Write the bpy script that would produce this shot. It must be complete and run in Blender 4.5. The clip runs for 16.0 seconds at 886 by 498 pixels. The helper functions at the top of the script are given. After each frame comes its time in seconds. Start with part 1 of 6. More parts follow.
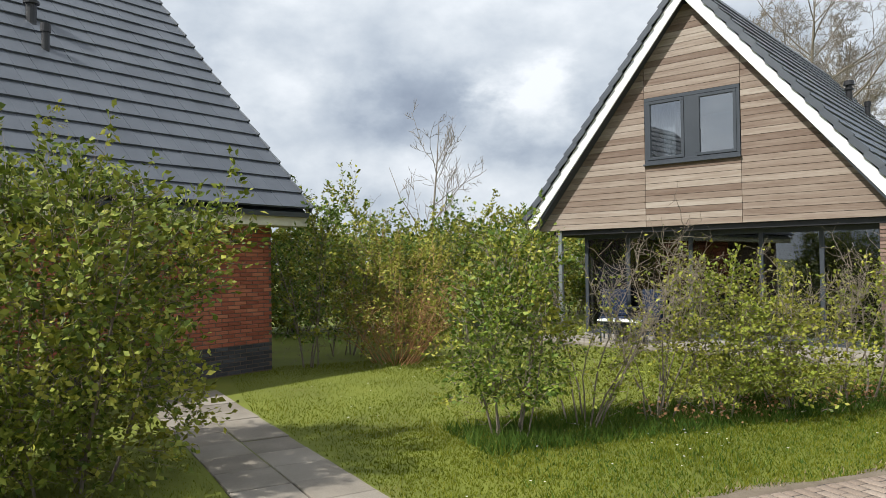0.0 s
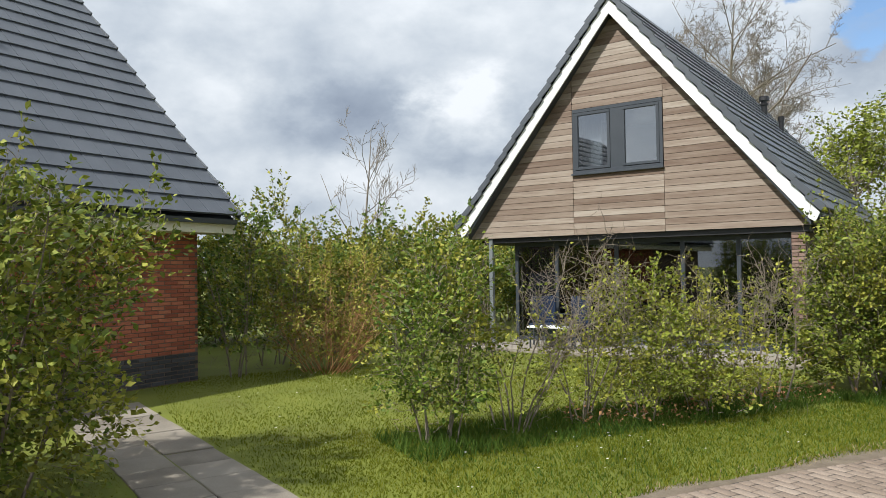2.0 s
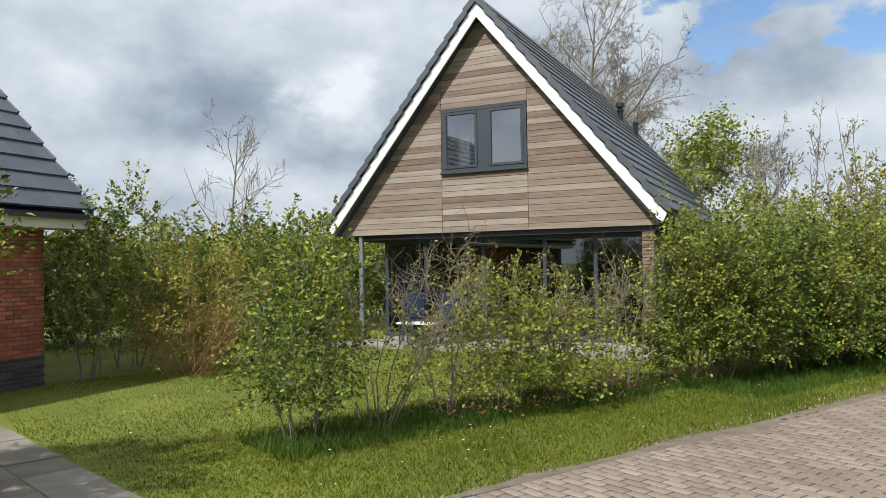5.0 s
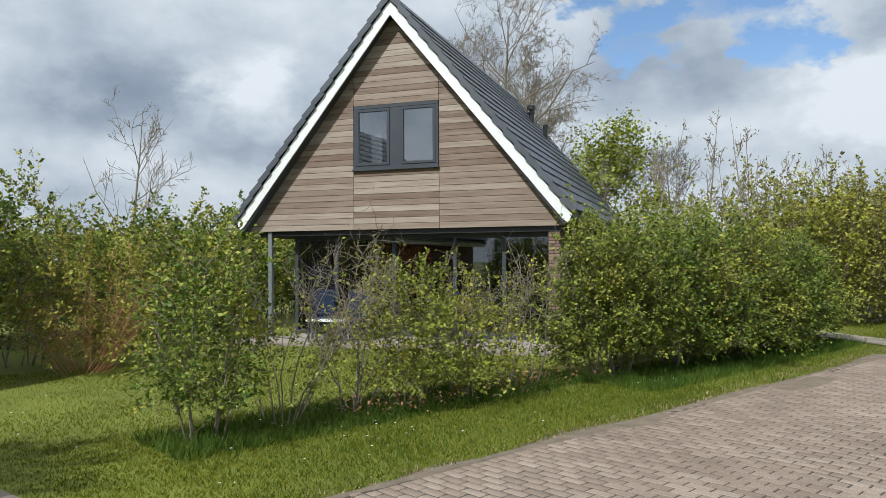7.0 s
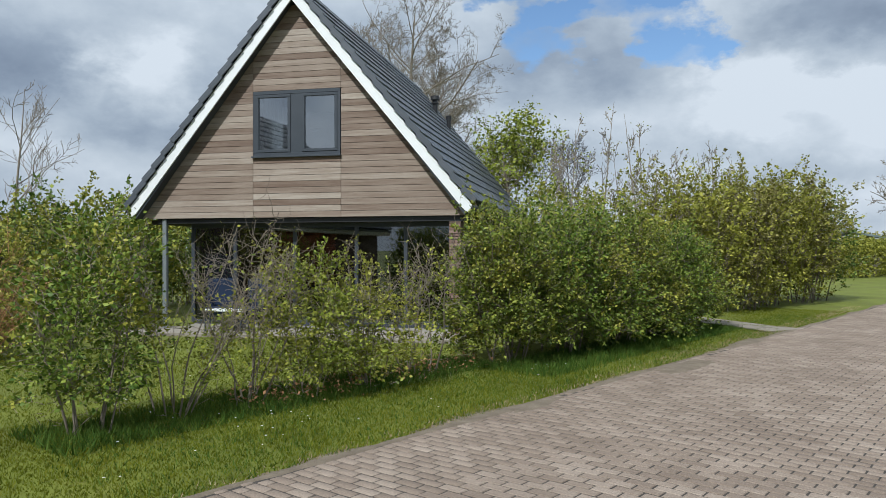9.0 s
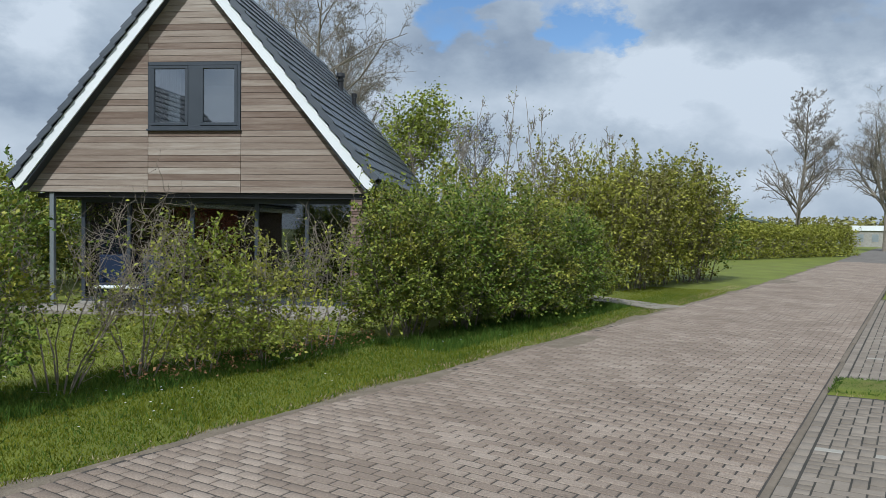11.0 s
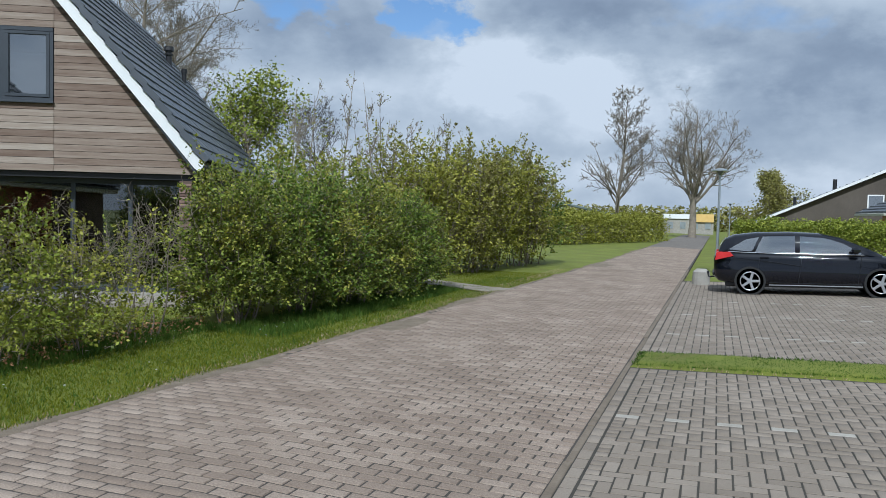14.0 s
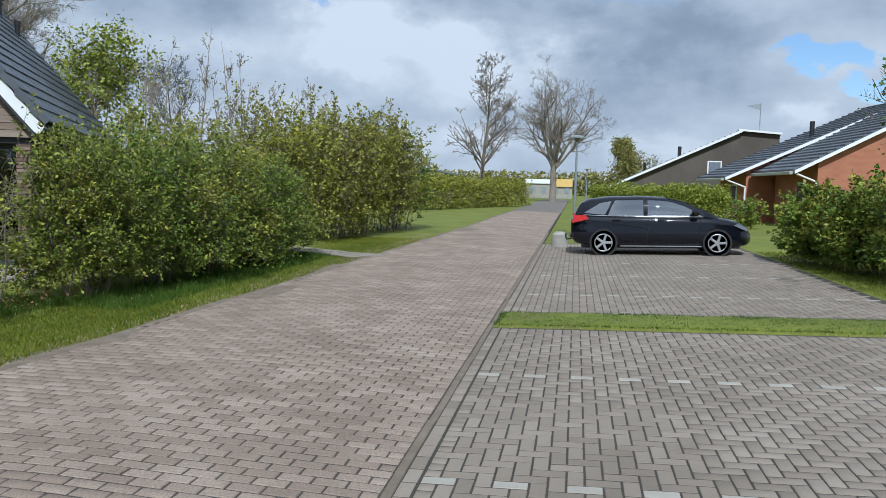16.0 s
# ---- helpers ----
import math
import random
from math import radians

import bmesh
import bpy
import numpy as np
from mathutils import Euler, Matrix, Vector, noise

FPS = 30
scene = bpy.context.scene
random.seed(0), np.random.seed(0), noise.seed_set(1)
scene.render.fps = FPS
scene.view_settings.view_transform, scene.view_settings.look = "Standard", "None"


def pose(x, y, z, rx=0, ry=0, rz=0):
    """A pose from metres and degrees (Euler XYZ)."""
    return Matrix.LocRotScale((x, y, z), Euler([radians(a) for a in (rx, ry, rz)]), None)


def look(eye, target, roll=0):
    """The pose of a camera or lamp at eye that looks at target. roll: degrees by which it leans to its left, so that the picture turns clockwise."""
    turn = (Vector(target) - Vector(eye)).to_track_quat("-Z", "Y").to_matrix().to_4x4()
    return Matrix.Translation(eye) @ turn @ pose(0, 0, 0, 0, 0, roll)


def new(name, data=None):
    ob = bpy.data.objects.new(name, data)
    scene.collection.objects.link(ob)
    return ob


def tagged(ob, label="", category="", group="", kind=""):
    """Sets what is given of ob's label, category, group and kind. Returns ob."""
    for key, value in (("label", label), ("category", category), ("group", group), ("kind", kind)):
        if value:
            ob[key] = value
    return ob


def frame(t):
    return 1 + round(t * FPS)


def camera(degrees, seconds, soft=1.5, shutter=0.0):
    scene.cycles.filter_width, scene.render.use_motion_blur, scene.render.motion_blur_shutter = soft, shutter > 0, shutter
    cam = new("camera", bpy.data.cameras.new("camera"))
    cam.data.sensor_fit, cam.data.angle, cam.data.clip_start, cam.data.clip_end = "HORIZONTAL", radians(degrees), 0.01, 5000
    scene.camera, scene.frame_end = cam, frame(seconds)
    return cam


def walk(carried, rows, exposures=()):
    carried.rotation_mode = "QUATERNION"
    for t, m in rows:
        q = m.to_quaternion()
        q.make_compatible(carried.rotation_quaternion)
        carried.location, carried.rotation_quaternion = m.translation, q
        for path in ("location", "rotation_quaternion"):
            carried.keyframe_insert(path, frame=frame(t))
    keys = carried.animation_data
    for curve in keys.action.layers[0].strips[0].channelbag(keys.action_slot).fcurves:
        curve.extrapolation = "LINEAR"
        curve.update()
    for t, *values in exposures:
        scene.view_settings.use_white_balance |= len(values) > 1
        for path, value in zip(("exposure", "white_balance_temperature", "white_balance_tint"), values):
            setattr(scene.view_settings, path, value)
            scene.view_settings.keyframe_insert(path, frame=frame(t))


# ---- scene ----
cam = camera(61.8, 16.0, soft=0.6)
PATH = [
    (0, (1.624, -0.069, 1.618), (-0.2344, 0.6702, 1.6566), -0.76),
    (0.5, (1.632, -0.070, 1.611), (-0.2106, 0.7063, 1.6508), -0.77),
    (1, (1.650, -0.057, 1.613), (-0.1771, 0.7560, 1.6514), -0.78),
    (1.5, (1.659, -0.049, 1.614), (-0.1486, 0.8064, 1.6633), -0.78),
    (2, (1.665, -0.043, 1.615), (-0.1194, 0.8593, 1.6722), -0.83),
    (2.5, (1.681, -0.029, 1.617), (-0.0749, 0.9259, 1.6727), -0.94),
    (3, (1.694, -0.031, 1.617), (-0.0464, 0.9539, 1.6712), -0.96),
    (3.5, (1.710, -0.032, 1.617), (-0.0022, 1.0017, 1.6613), -0.95),
    (4, (1.723, -0.021, 1.619), (0.0424, 1.0625, 1.6618), -0.99),
    (6.5, (1.836, -0.008, 1.622), (0.3454, 1.3256, 1.6588), -0.46),
    (7, (1.861, 0.003, 1.621), (0.4025, 1.3712, 1.6551), -0.32),
    (7.5, (1.891, 0.015, 1.615), (0.4797, 1.4320, 1.6468), -0.44),
    (8, (1.923, 0.018, 1.619), (0.5591, 1.4813, 1.6325), -0.54),
    (8.5, (1.947, 0.016, 1.621), (0.6271, 1.5189, 1.6300), -0.28),
    (9, (1.977, 0.011, 1.623), (0.7022, 1.5522, 1.6263), -0.07),
    (11.5, (2.254, -0.070, 1.611), (1.2382, 1.6510, 1.5486), 0.71),
    (12, (2.275, -0.093, 1.615), (1.3254, 1.6656, 1.5473), 0.68),
    (12.5, (2.306, -0.093, 1.620), (1.4152, 1.6960, 1.5557), 0.87),
    (13, (2.311, -0.108, 1.626), (1.4647, 1.7026, 1.5632), 1.21),
    (13.5, (2.327, -0.114, 1.624), (1.5369, 1.7220, 1.5569), 1.14),
    (14, (2.350, -0.119, 1.624), (1.6571, 1.7553, 1.5375), 1.34),
    (14.5, (2.358, -0.120, 1.628), (1.7221, 1.7738, 1.5259), 1.24),
    (15, (2.382, -0.128, 1.626), (1.8279, 1.7898, 1.5108), 1.26),
    (15.5, (2.396, -0.148, 1.627), (1.9579, 1.7977, 1.4783), 1.31),
    (16, (2.397, -0.156, 1.632), (2.0487, 1.8057, 1.4601), 1.19),
]
walk(cam, [(t, look(eye, target, roll)) for t, eye, target, roll in PATH],
     exposures=[(0, 0.44, 6150, 9), (3.5, 0.36, 6100, 8), (7, 0.18, 5930, 7), (9, 0.04, 5700, 6), (12.5, -0.10, 5420, 6), (16, 0.02, 5350, 7)])

# ---- world and sun ----
SUN_AZ = (0.16, -1.0)      # horizontal way towards the sun
SUN_EL = radians(48)
world = bpy.data.worlds.new("sky")
scene.world = world
world.use_nodes = True
wn = world.node_tree
wn.nodes.clear()


def node(tree, kind, x=0, **values):
    n = tree.nodes.new(kind)
    for key, v in values.items():
        n.inputs[key.replace("_", " ")].default_value = v
    return n


def ramp(tree, stops):
    n = tree.nodes.new("ShaderNodeValToRGB")
    el = n.color_ramp.elements
    while len(el) < len(stops):
        el.new(0.5)
    for e, (pos, col) in zip(el, stops):
        e.position = pos
        e.color = (*col, 1) if len(col) == 3 else col
    return n


def build_sky():
    L = wn.links.new

    def math_node(op, a, b=None, c=None):
        n = wn.nodes.new("ShaderNodeMath")
        n.operation = op
        for k, v in enumerate((a, b, c)):
            if v is None:
                continue
            if isinstance(v, (int, float)):
                n.inputs[k].default_value = v
            else:
                L(v, n.inputs[k])
        return n.outputs[0]

    out = node(wn, "ShaderNodeOutputWorld")
    bg = node(wn, "ShaderNodeBackground")
    sky = node(wn, "ShaderNodeTexSky")
    sky.sky_type = "NISHITA"
    sky.sun_disc = False
    sky.sun_elevation = SUN_EL
    sky.sun_rotation = math.atan2(SUN_AZ[0], SUN_AZ[1])
    sky.air_density, sky.dust_density, sky.ozone_density = 1.0, 0.6, 2.0
    tc = node(wn, "ShaderNodeTexCoord")
    sep = node(wn, "ShaderNodeSeparateXYZ")
    L(tc.outputs["Generated"], sep.inputs[0])
    up = math_node("MAXIMUM", sep.outputs["Z"], 0.0)
    # bearing and height in degrees, pushed about by noise so that the cloud edges billow
    az = math_node("MULTIPLY", math_node("ARCTAN2", math_node("MULTIPLY", sep.outputs["X"], -1.0), sep.outputs["Y"]), 57.2958)
    el = math_node("MULTIPLY", math_node("ARCSINE", sep.outputs["Z"]), 57.2958)
    flat = node(wn, "ShaderNodeMapping")
    flat.inputs["Scale"].default_value = (1, 1, 1.7)
    L(tc.outputs["Generated"], flat.inputs["Vector"])
    push = node(wn, "ShaderNodeTexNoise", Scale=8.0, Detail=9.0, Roughness=0.60)
    L(flat.outputs[0], push.inputs["Vector"])
    ps = node(wn, "ShaderNodeSeparateXYZ")
    L(push.outputs["Color"], ps.inputs[0])
    az = math_node("ADD", az, math_node("MULTIPLY_ADD", ps.outputs[0], 15.0, -7.5))
    el = math_node("ADD", el, math_node("MULTIPLY_ADD", ps.outputs[1], 7.0, -3.5))
    at = node(wn, "ShaderNodeCombineXYZ")
    L(az, at.inputs[0]); L(el, at.inputs[1])

    def cloud(a, e, ra, re, weight, total, core=0.1):
        off = wn.nodes.new("ShaderNodeVectorMath"); off.operation = "SUBTRACT"; off.inputs[1].default_value = (a, e, 0)
        L(at.outputs[0], off.inputs[0])
        sc = wn.nodes.new("ShaderNodeVectorMath"); sc.operation = "MULTIPLY"; sc.inputs[1].default_value = (1 / ra, 1 / re, 1)
        L(off.outputs[0], sc.inputs[0])
        ln = wn.nodes.new("ShaderNodeVectorMath"); ln.operation = "LENGTH"
        L(sc.outputs[0], ln.inputs[0])
        mr = wn.nodes.new("ShaderNodeMapRange"); mr.interpolation_type = "SMOOTHSTEP"
        for k, v in (("From Min", core), ("From Max", 1.15), ("To Min", weight), ("To Max", 0.0)):
            mr.inputs[k].default_value = v
        L(ln.outputs["Value"], mr.inputs["Value"])
        return math_node("ADD", total, mr.outputs["Result"]) if total is not None else mr.outputs["Result"]

    # grey and white masses over a broad uneven layer
    broad = node(wn, "ShaderNodeTexNoise", Scale=4.2, Detail=9.0, Roughness=0.55)
    L(flat.outputs[0], broad.inputs["Vector"])
    tone = math_node("MULTIPLY_ADD", broad.outputs["Fac"], 1.65, -0.20)
    for a, e, ra, re, w in ((61.5, 12.9, 5, 3, 0.42), (82, 13.6, 7, 3.5, 0.30), (78, 17, 9, 2.5, 0.12), (18.2, 11.4, 6, 3.2, 0.48), (9.5, 11.2, 7, 2.0, 0.46),
                            (6, 8.8, 6, 2.8, 0.38), (32.5, 10.6, 7, 3.2, 0.28), (42, 9, 6, 3, 0.16), (-6, 2.6, 5, 1.6, 0.25), (25, 9.5, 7, 3, 0.25), (13, 3.0, 14, 2, 0.15),
                            (-16, 5, 3.5, 1.5, 0.32), (73, 8, 10, 2, 0.16),
                            (69, 12.8, 6, 3.4, -0.32), (71, 16.5, 12, 2, -0.08), (11, 16.2, 10, 2.6, -0.36), (-3, 12, 7, 3.6, -0.36), (-8, 10, 6, 3.4, -0.30), (14, 9.6, 9, 4, 0.34), (5, 3, 40, 5, 0.14),
                            (7, 5.4, 14, 1.6, -0.14), (60, 8.4, 11, 1.5, -0.20), (26.5, 15.4, 2.6, 2.2, -0.12)):
        tone = cloud(a, e, ra, re, w, tone)
    shade = ramp(wn, [(0.0, (0.30, 0.345, 0.425)), (0.30, (0.43, 0.48, 0.555)), (0.52, (0.59, 0.635, 0.69)), (0.74, (0.76, 0.79, 0.82)), (1.0, (0.99, 0.995, 1.0))])
    L(tone, shade.inputs[0])
    # blue openings
    hole = None
    for a, e, ra, re in ((31.5, 15.4, 4.2, 3.6), (21.8, 14.4, 4.4, 2.6), (26.5, 18.0, 6, 2.0), (-15.5, 9.0, 3.2, 1.4), (-20, 7.0, 4, 1.2), (36, 19, 4, 1.6)):
        hole = cloud(a, e, ra * 1.12, re * 1.12, 0.9, hole, 0.3)
    wide = node(wn, "ShaderNodeTexNoise", Scale=1.6, Detail=8.0, Roughness=0.55)
    L(flat.outputs[0], wide.inputs["Vector"])
    hole = math_node("ADD", hole, math_node("MULTIPLY", math_node("SUBTRACT", wide.outputs["Fac"], 0.63), 4.0))
    open_sky = ramp(wn, [(0.18, (0, 0, 0)), (0.50, (1, 1, 1))])
    L(hole, open_sky.inputs[0])
    # an overcast layer is brighter overhead than at the horizon
    lift = math_node("MULTIPLY_ADD", up, 1.4, 7.0)
    gain = wn.nodes.new("ShaderNodeVectorMath"); gain.operation = "SCALE"
    L(shade.outputs[0], gain.inputs[0]); L(lift, gain.inputs["Scale"])
    mix = node(wn, "ShaderNodeMix"); mix.data_type = "RGBA"
    L(open_sky.outputs[0], mix.inputs["Factor"])
    clear = wn.nodes.new("ShaderNodeVectorMath"); clear.operation = "SCALE"; clear.inputs["Scale"].default_value = 1.2
    L(sky.outputs[0], clear.inputs[0])
    L(gain.outputs[0], mix.inputs["A"])
    L(clear.outputs[0], mix.inputs["B"])
    bg.inputs["Strength"].default_value = 0.1
    L(mix.outputs["Result"], bg.inputs[0])
    L(bg.outputs[0], out.inputs[0])


build_sky()
sun_data = bpy.data.lights.new("sun", "SUN")
sun_data.energy, sun_data.angle, sun_data.color = 4.25, radians(1.5), (1.0, 0.95, 0.86)
sun = new("sun", sun_data)
n_az = math.hypot(*SUN_AZ)
sv = Vector((SUN_AZ[0] / n_az * math.cos(SUN_EL), SUN_AZ[1] / n_az * math.cos(SUN_EL), math.sin(SUN_EL)))
sun.matrix_world = look(sv * 60, (0, 0, 0))

# ---- materials ----


def material(name, stops, scale=4.0, fine=40.0, rough=0.8, bump=0.25, metal=0.0, spread=0.0, island=False, stretch=(1, 1, 1), spec=0.5, bump_dist=0.01, coat=0.0, trans=0.0, streak=0.35):
    """A surface of a colour ramp over two scales of noise, with a random step from piece to piece."""
    m = bpy.data.materials.new(name)
    m.use_nodes = True
    t = m.node_tree
    b = t.nodes["Principled BSDF"]
    L = t.links.new
    tc = t.nodes.new("ShaderNodeTexCoord")
    mp = t.nodes.new("ShaderNodeMapping")
    mp.inputs["Scale"].default_value = stretch
    geo = t.nodes.new("ShaderNodeNewGeometry")
    L(geo.outputs["Position"], mp.inputs["Vector"])
    a = node(t, "ShaderNodeTexNoise", Scale=scale, Detail=5.0, Roughness=0.6)
    c = node(t, "ShaderNodeTexNoise", Scale=fine, Detail=4.0, Roughness=0.65)
    L(mp.outputs[0], a.inputs["Vector"]); L(mp.outputs[0], c.inputs["Vector"])
    m1 = t.nodes.new("ShaderNodeMix"); m1.data_type = "FLOAT"
    m1.inputs["Factor"].default_value = streak
    L(a.outputs["Fac"], m1.inputs["A"]); L(c.outputs["Fac"], m1.inputs["B"])
    fac = m1.outputs["Result"]
    if spread:
        src = geo.outputs["Random Per Island"] if island else None
        if not island:
            oi = t.nodes.new("ShaderNodeObjectInfo")
            src = oi.outputs["Random"]
        ma = t.nodes.new("ShaderNodeMath"); ma.operation = "SUBTRACT"; ma.inputs[1].default_value = 0.5
        L(src, ma.inputs[0])
        mb = t.nodes.new("ShaderNodeMath"); mb.operation = "MULTIPLY_ADD"; mb.inputs[1].default_value = spread
        L(ma.outputs[0], mb.inputs[0]); L(fac, mb.inputs[2])
        fac = mb.outputs[0]
    r = ramp(t, stops)
    L(fac, r.inputs[0])
    L(r.outputs[0], b.inputs["Base Color"])
    b.inputs["Roughness"].default_value = rough
    b.inputs["Metallic"].default_value = metal
    b.inputs["Specular IOR Level"].default_value = spec
    b.inputs["Coat Weight"].default_value = coat
    if bump:
        bp = t.nodes.new("ShaderNodeBump")
        bp.inputs["Strength"].default_value = bump
        bp.inputs["Distance"].default_value = bump_dist
        L(c.outputs["Fac"], bp.inputs["Height"])
        L(bp.outputs[0], b.inputs["Normal"])
    if trans:
        out = t.nodes["Material Output"]
        tl = t.nodes.new("ShaderNodeBsdfTranslucent")
        L(r.outputs[0], tl.inputs[0])
        ms = t.nodes.new("ShaderNodeMixShader")
        ms.inputs[0].default_value = trans
        L(b.outputs[0], ms.inputs[1]); L(tl.outputs[0], ms.inputs[2]); L(ms.outputs[0], out.inputs[0])
    return m


def glass_material(name, tint=(0.9, 0.95, 0.95), alpha=0.35):
    m = bpy.data.materials.new(name)
    m.use_nodes = True
    t = m.node_tree
    b = t.nodes["Principled BSDF"]
    out = t.nodes["Material Output"]
    tr = t.nodes.new("ShaderNodeBsdfTransparent"); tr.inputs[0].default_value = (*tint, 1)
    gl = t.nodes.new("ShaderNodeBsdfGlossy"); gl.inputs["Roughness"].default_value = 0.015
    fr = t.nodes.new("ShaderNodeFresnel"); fr.inputs[0].default_value = 1.6
    ad = t.nodes.new("ShaderNodeMath"); ad.operation = "ADD"; ad.use_clamp = True; ad.inputs[1].default_value = alpha
    t.links.new(fr.outputs[0], ad.inputs[0])
    ms = t.nodes.new("ShaderNodeMixShader")
    t.links.new(ad.outputs[0], ms.inputs[0]); t.links.new(tr.outputs[0], ms.inputs[1]); t.links.new(gl.outputs[0], ms.inputs[2])
    t.links.new(ms.outputs[0], out.inputs[0])
    t.nodes.remove(b)
    return m


def grey(v, k=0.85):
    return (v * k, v * k, v * k)


M = {}
M["lawn"] = material("lawn", [(0.28, (0.135, 0.108, 0.030)), (0.42, (0.112, 0.130, 0.011)), (0.58, (0.142, 0.164, 0.013)), (0.76, (0.195, 0.185, 0.034))], 0.7, 34, 0.9, 0.35, bump_dist=0.012, streak=0.25)
M["blade"] = material("blade", [(0.2, (0.080, 0.103, 0.007)), (0.5, (0.138, 0.160, 0.010)), (0.8, (0.22, 0.215, 0.026))], 0.6, 8, 0.8, 0, spec=0.15, spread=0.35, island=True, trans=0.35)
M["soil"] = material("soil", [(0.3, (0.12, 0.092, 0.064)), (0.6, (0.21, 0.168, 0.12)), (0.75, (0.29, 0.245, 0.18))], 5, 60, 0.95, 0.8, bump_dist=0.02)
M["road_brick"] = material("road_brick", [(0.28, (0.135, 0.097, 0.071)), (0.5, (0.236, 0.180, 0.137)), (0.72, (0.385, 0.312, 0.25))], 0.8, 75, 0.85, 0.6, spread=0.15, streak=0.6, island=True)
M["road_brick_piece"] = material("road_brick_piece", [(0.28, (0.135, 0.097, 0.071)), (0.5, (0.236, 0.180, 0.137)), (0.72, (0.385, 0.312, 0.25))], 0.8, 75, 0.85, 0.6, spread=0.15, streak=0.6)
M["road_bed"] = material("road_bed", [(0.3, (0.10, 0.085, 0.072)), (0.7, (0.20, 0.175, 0.15))], 1.2, 60, 0.95, 0.6)
M["park_brick"] = material("park_brick", [(0.22, (0.142, 0.114, 0.086)), (0.5, (0.22, 0.180, 0.140)), (0.78, (0.305, 0.257, 0.208))], 0.9, 110, 0.85, 0.5, spread=0.22, streak=0.45, island=True)
M["park_brick_piece"] = material("park_brick_piece", [(0.22, (0.142, 0.114, 0.086)), (0.5, (0.22, 0.180, 0.140)), (0.78, (0.305, 0.257, 0.208))], 0.9, 110, 0.85, 0.5, spread=0.22, streak=0.45)
M["white_brick"] = material("white_brick", [(0.3, (0.27, 0.245, 0.205)), (0.7, (0.39, 0.36, 0.31))], 3, 110, 0.8, 0.4)
M["joint"] = material("joint", [(0.3, (0.025, 0.022, 0.017)), (0.7, (0.065, 0.056, 0.043))], 2, 60, 0.95, 0.6)
M["road_joint"] = material("road_joint", [(0.3, (0.03, 0.025, 0.020)), (0.7, (0.08, 0.066, 0.054))], 1.2, 60, 0.95, 0.6)
M["slab"] = material("slab", [(0.25, (0.15, 0.128, 0.100)), (0.5, (0.225, 0.195, 0.156)), (0.75, (0.30, 0.265, 0.22))], 1.6, 80, 0.88, 0.4, spread=0.25)
M["tile"] = material("tile", [(0.25, (0.060, 0.067, 0.080)), (0.5, (0.082, 0.091, 0.107)), (0.8, (0.115, 0.125, 0.142))], 1.5, 60, 0.42, 0.10, spread=0.12)
M["tile_field"] = material("tile_field", [(0.25, (0.060, 0.067, 0.080)), (0.5, (0.082, 0.091, 0.107)), (0.8, (0.115, 0.125, 0.142))], 1.5, 60, 0.42, 0.10, spread=0.12, island=True)
M["cladding"] = material("cladding", [(0.22, (0.145, 0.095, 0.068)), (0.42, (0.215, 0.158, 0.12)), (0.6, (0.285, 0.225, 0.178)), (0.8, (0.385, 0.325, 0.27))], 1.2, 9, 0.75, 0.25, spread=0.46, stretch=(1, 1, 14), bump_dist=0.004)
M["white"] = material("white", [(0.3, (0.72, 0.73, 0.73)), (0.7, (0.82, 0.82, 0.81))], 2, 30, 0.45, 0.05)
M["anthracite"] = material("anthracite", [(0.3, (0.035, 0.042, 0.052)), (0.7, (0.055, 0.062, 0.074))], 2, 40, 0.4, 0.03)
M["black"] = material("black", [(0.3, (0.012, 0.012, 0.014)), (0.7, (0.025, 0.025, 0.028))], 3, 40, 0.45, 0.05)
M["brick"] = material("brick", [(0.2, (0.24, 0.065, 0.035)), (0.5, (0.36, 0.105, 0.058)), (0.8, (0.46, 0.165, 0.09))], 2, 60, 0.85, 0.4, spread=0.55)
M["brick_field"] = material("brick_field", [(0.2, (0.24, 0.065, 0.035)), (0.5, (0.36, 0.105, 0.058)), (0.8, (0.46, 0.165, 0.09))], 2, 60, 0.85, 0.4, spread=0.55, island=True)
M["dark_brick"] = material("dark_brick", [(0.2, (0.03, 0.03, 0.034)), (0.5, (0.05, 0.05, 0.056)), (0.8, (0.085, 0.085, 0.09))], 2, 60, 0.8, 0.4, spread=0.5)
M["pier_brick"] = material("pier_brick", [(0.2, (0.12, 0.075, 0.06)), (0.5, (0.19, 0.12, 0.095)), (0.8, (0.28, 0.19, 0.15))], 2, 60, 0.85, 0.4, spread=0.55)
M["mortar"] = material("mortar", [(0.3, (0.10, 0.07, 0.055)), (0.7, (0.18, 0.13, 0.10))], 3, 80, 0.95, 0.5)
M["far_brick"] = material("far_brick", [(0.2, (0.26, 0.10, 0.055)), (0.5, (0.36, 0.145, 0.08)), (0.8, (0.44, 0.20, 0.12))], 1.5, 14, 0.85, 0.2, stretch=(1, 1, 3))
M["dark_wall"] = material("dark_wall", [(0.2, (0.055, 0.045, 0.036)), (0.5, (0.09, 0.074, 0.060)), (0.8, (0.13, 0.11, 0.09))], 0.8, 20, 0.8, 0.2, stretch=(1, 1, 0.5))
M["gutter"] = material("gutter", [(0.3, (0.30, 0.30, 0.25)), (0.7, (0.42, 0.42, 0.36))], 2, 30, 0.5, 0.05)
M["zinc"] = material("zinc", [(0.3, (0.32, 0.35, 0.38)), (0.7, (0.45, 0.48, 0.50))], 2, 30, 0.4, 0.05, metal=0.7)
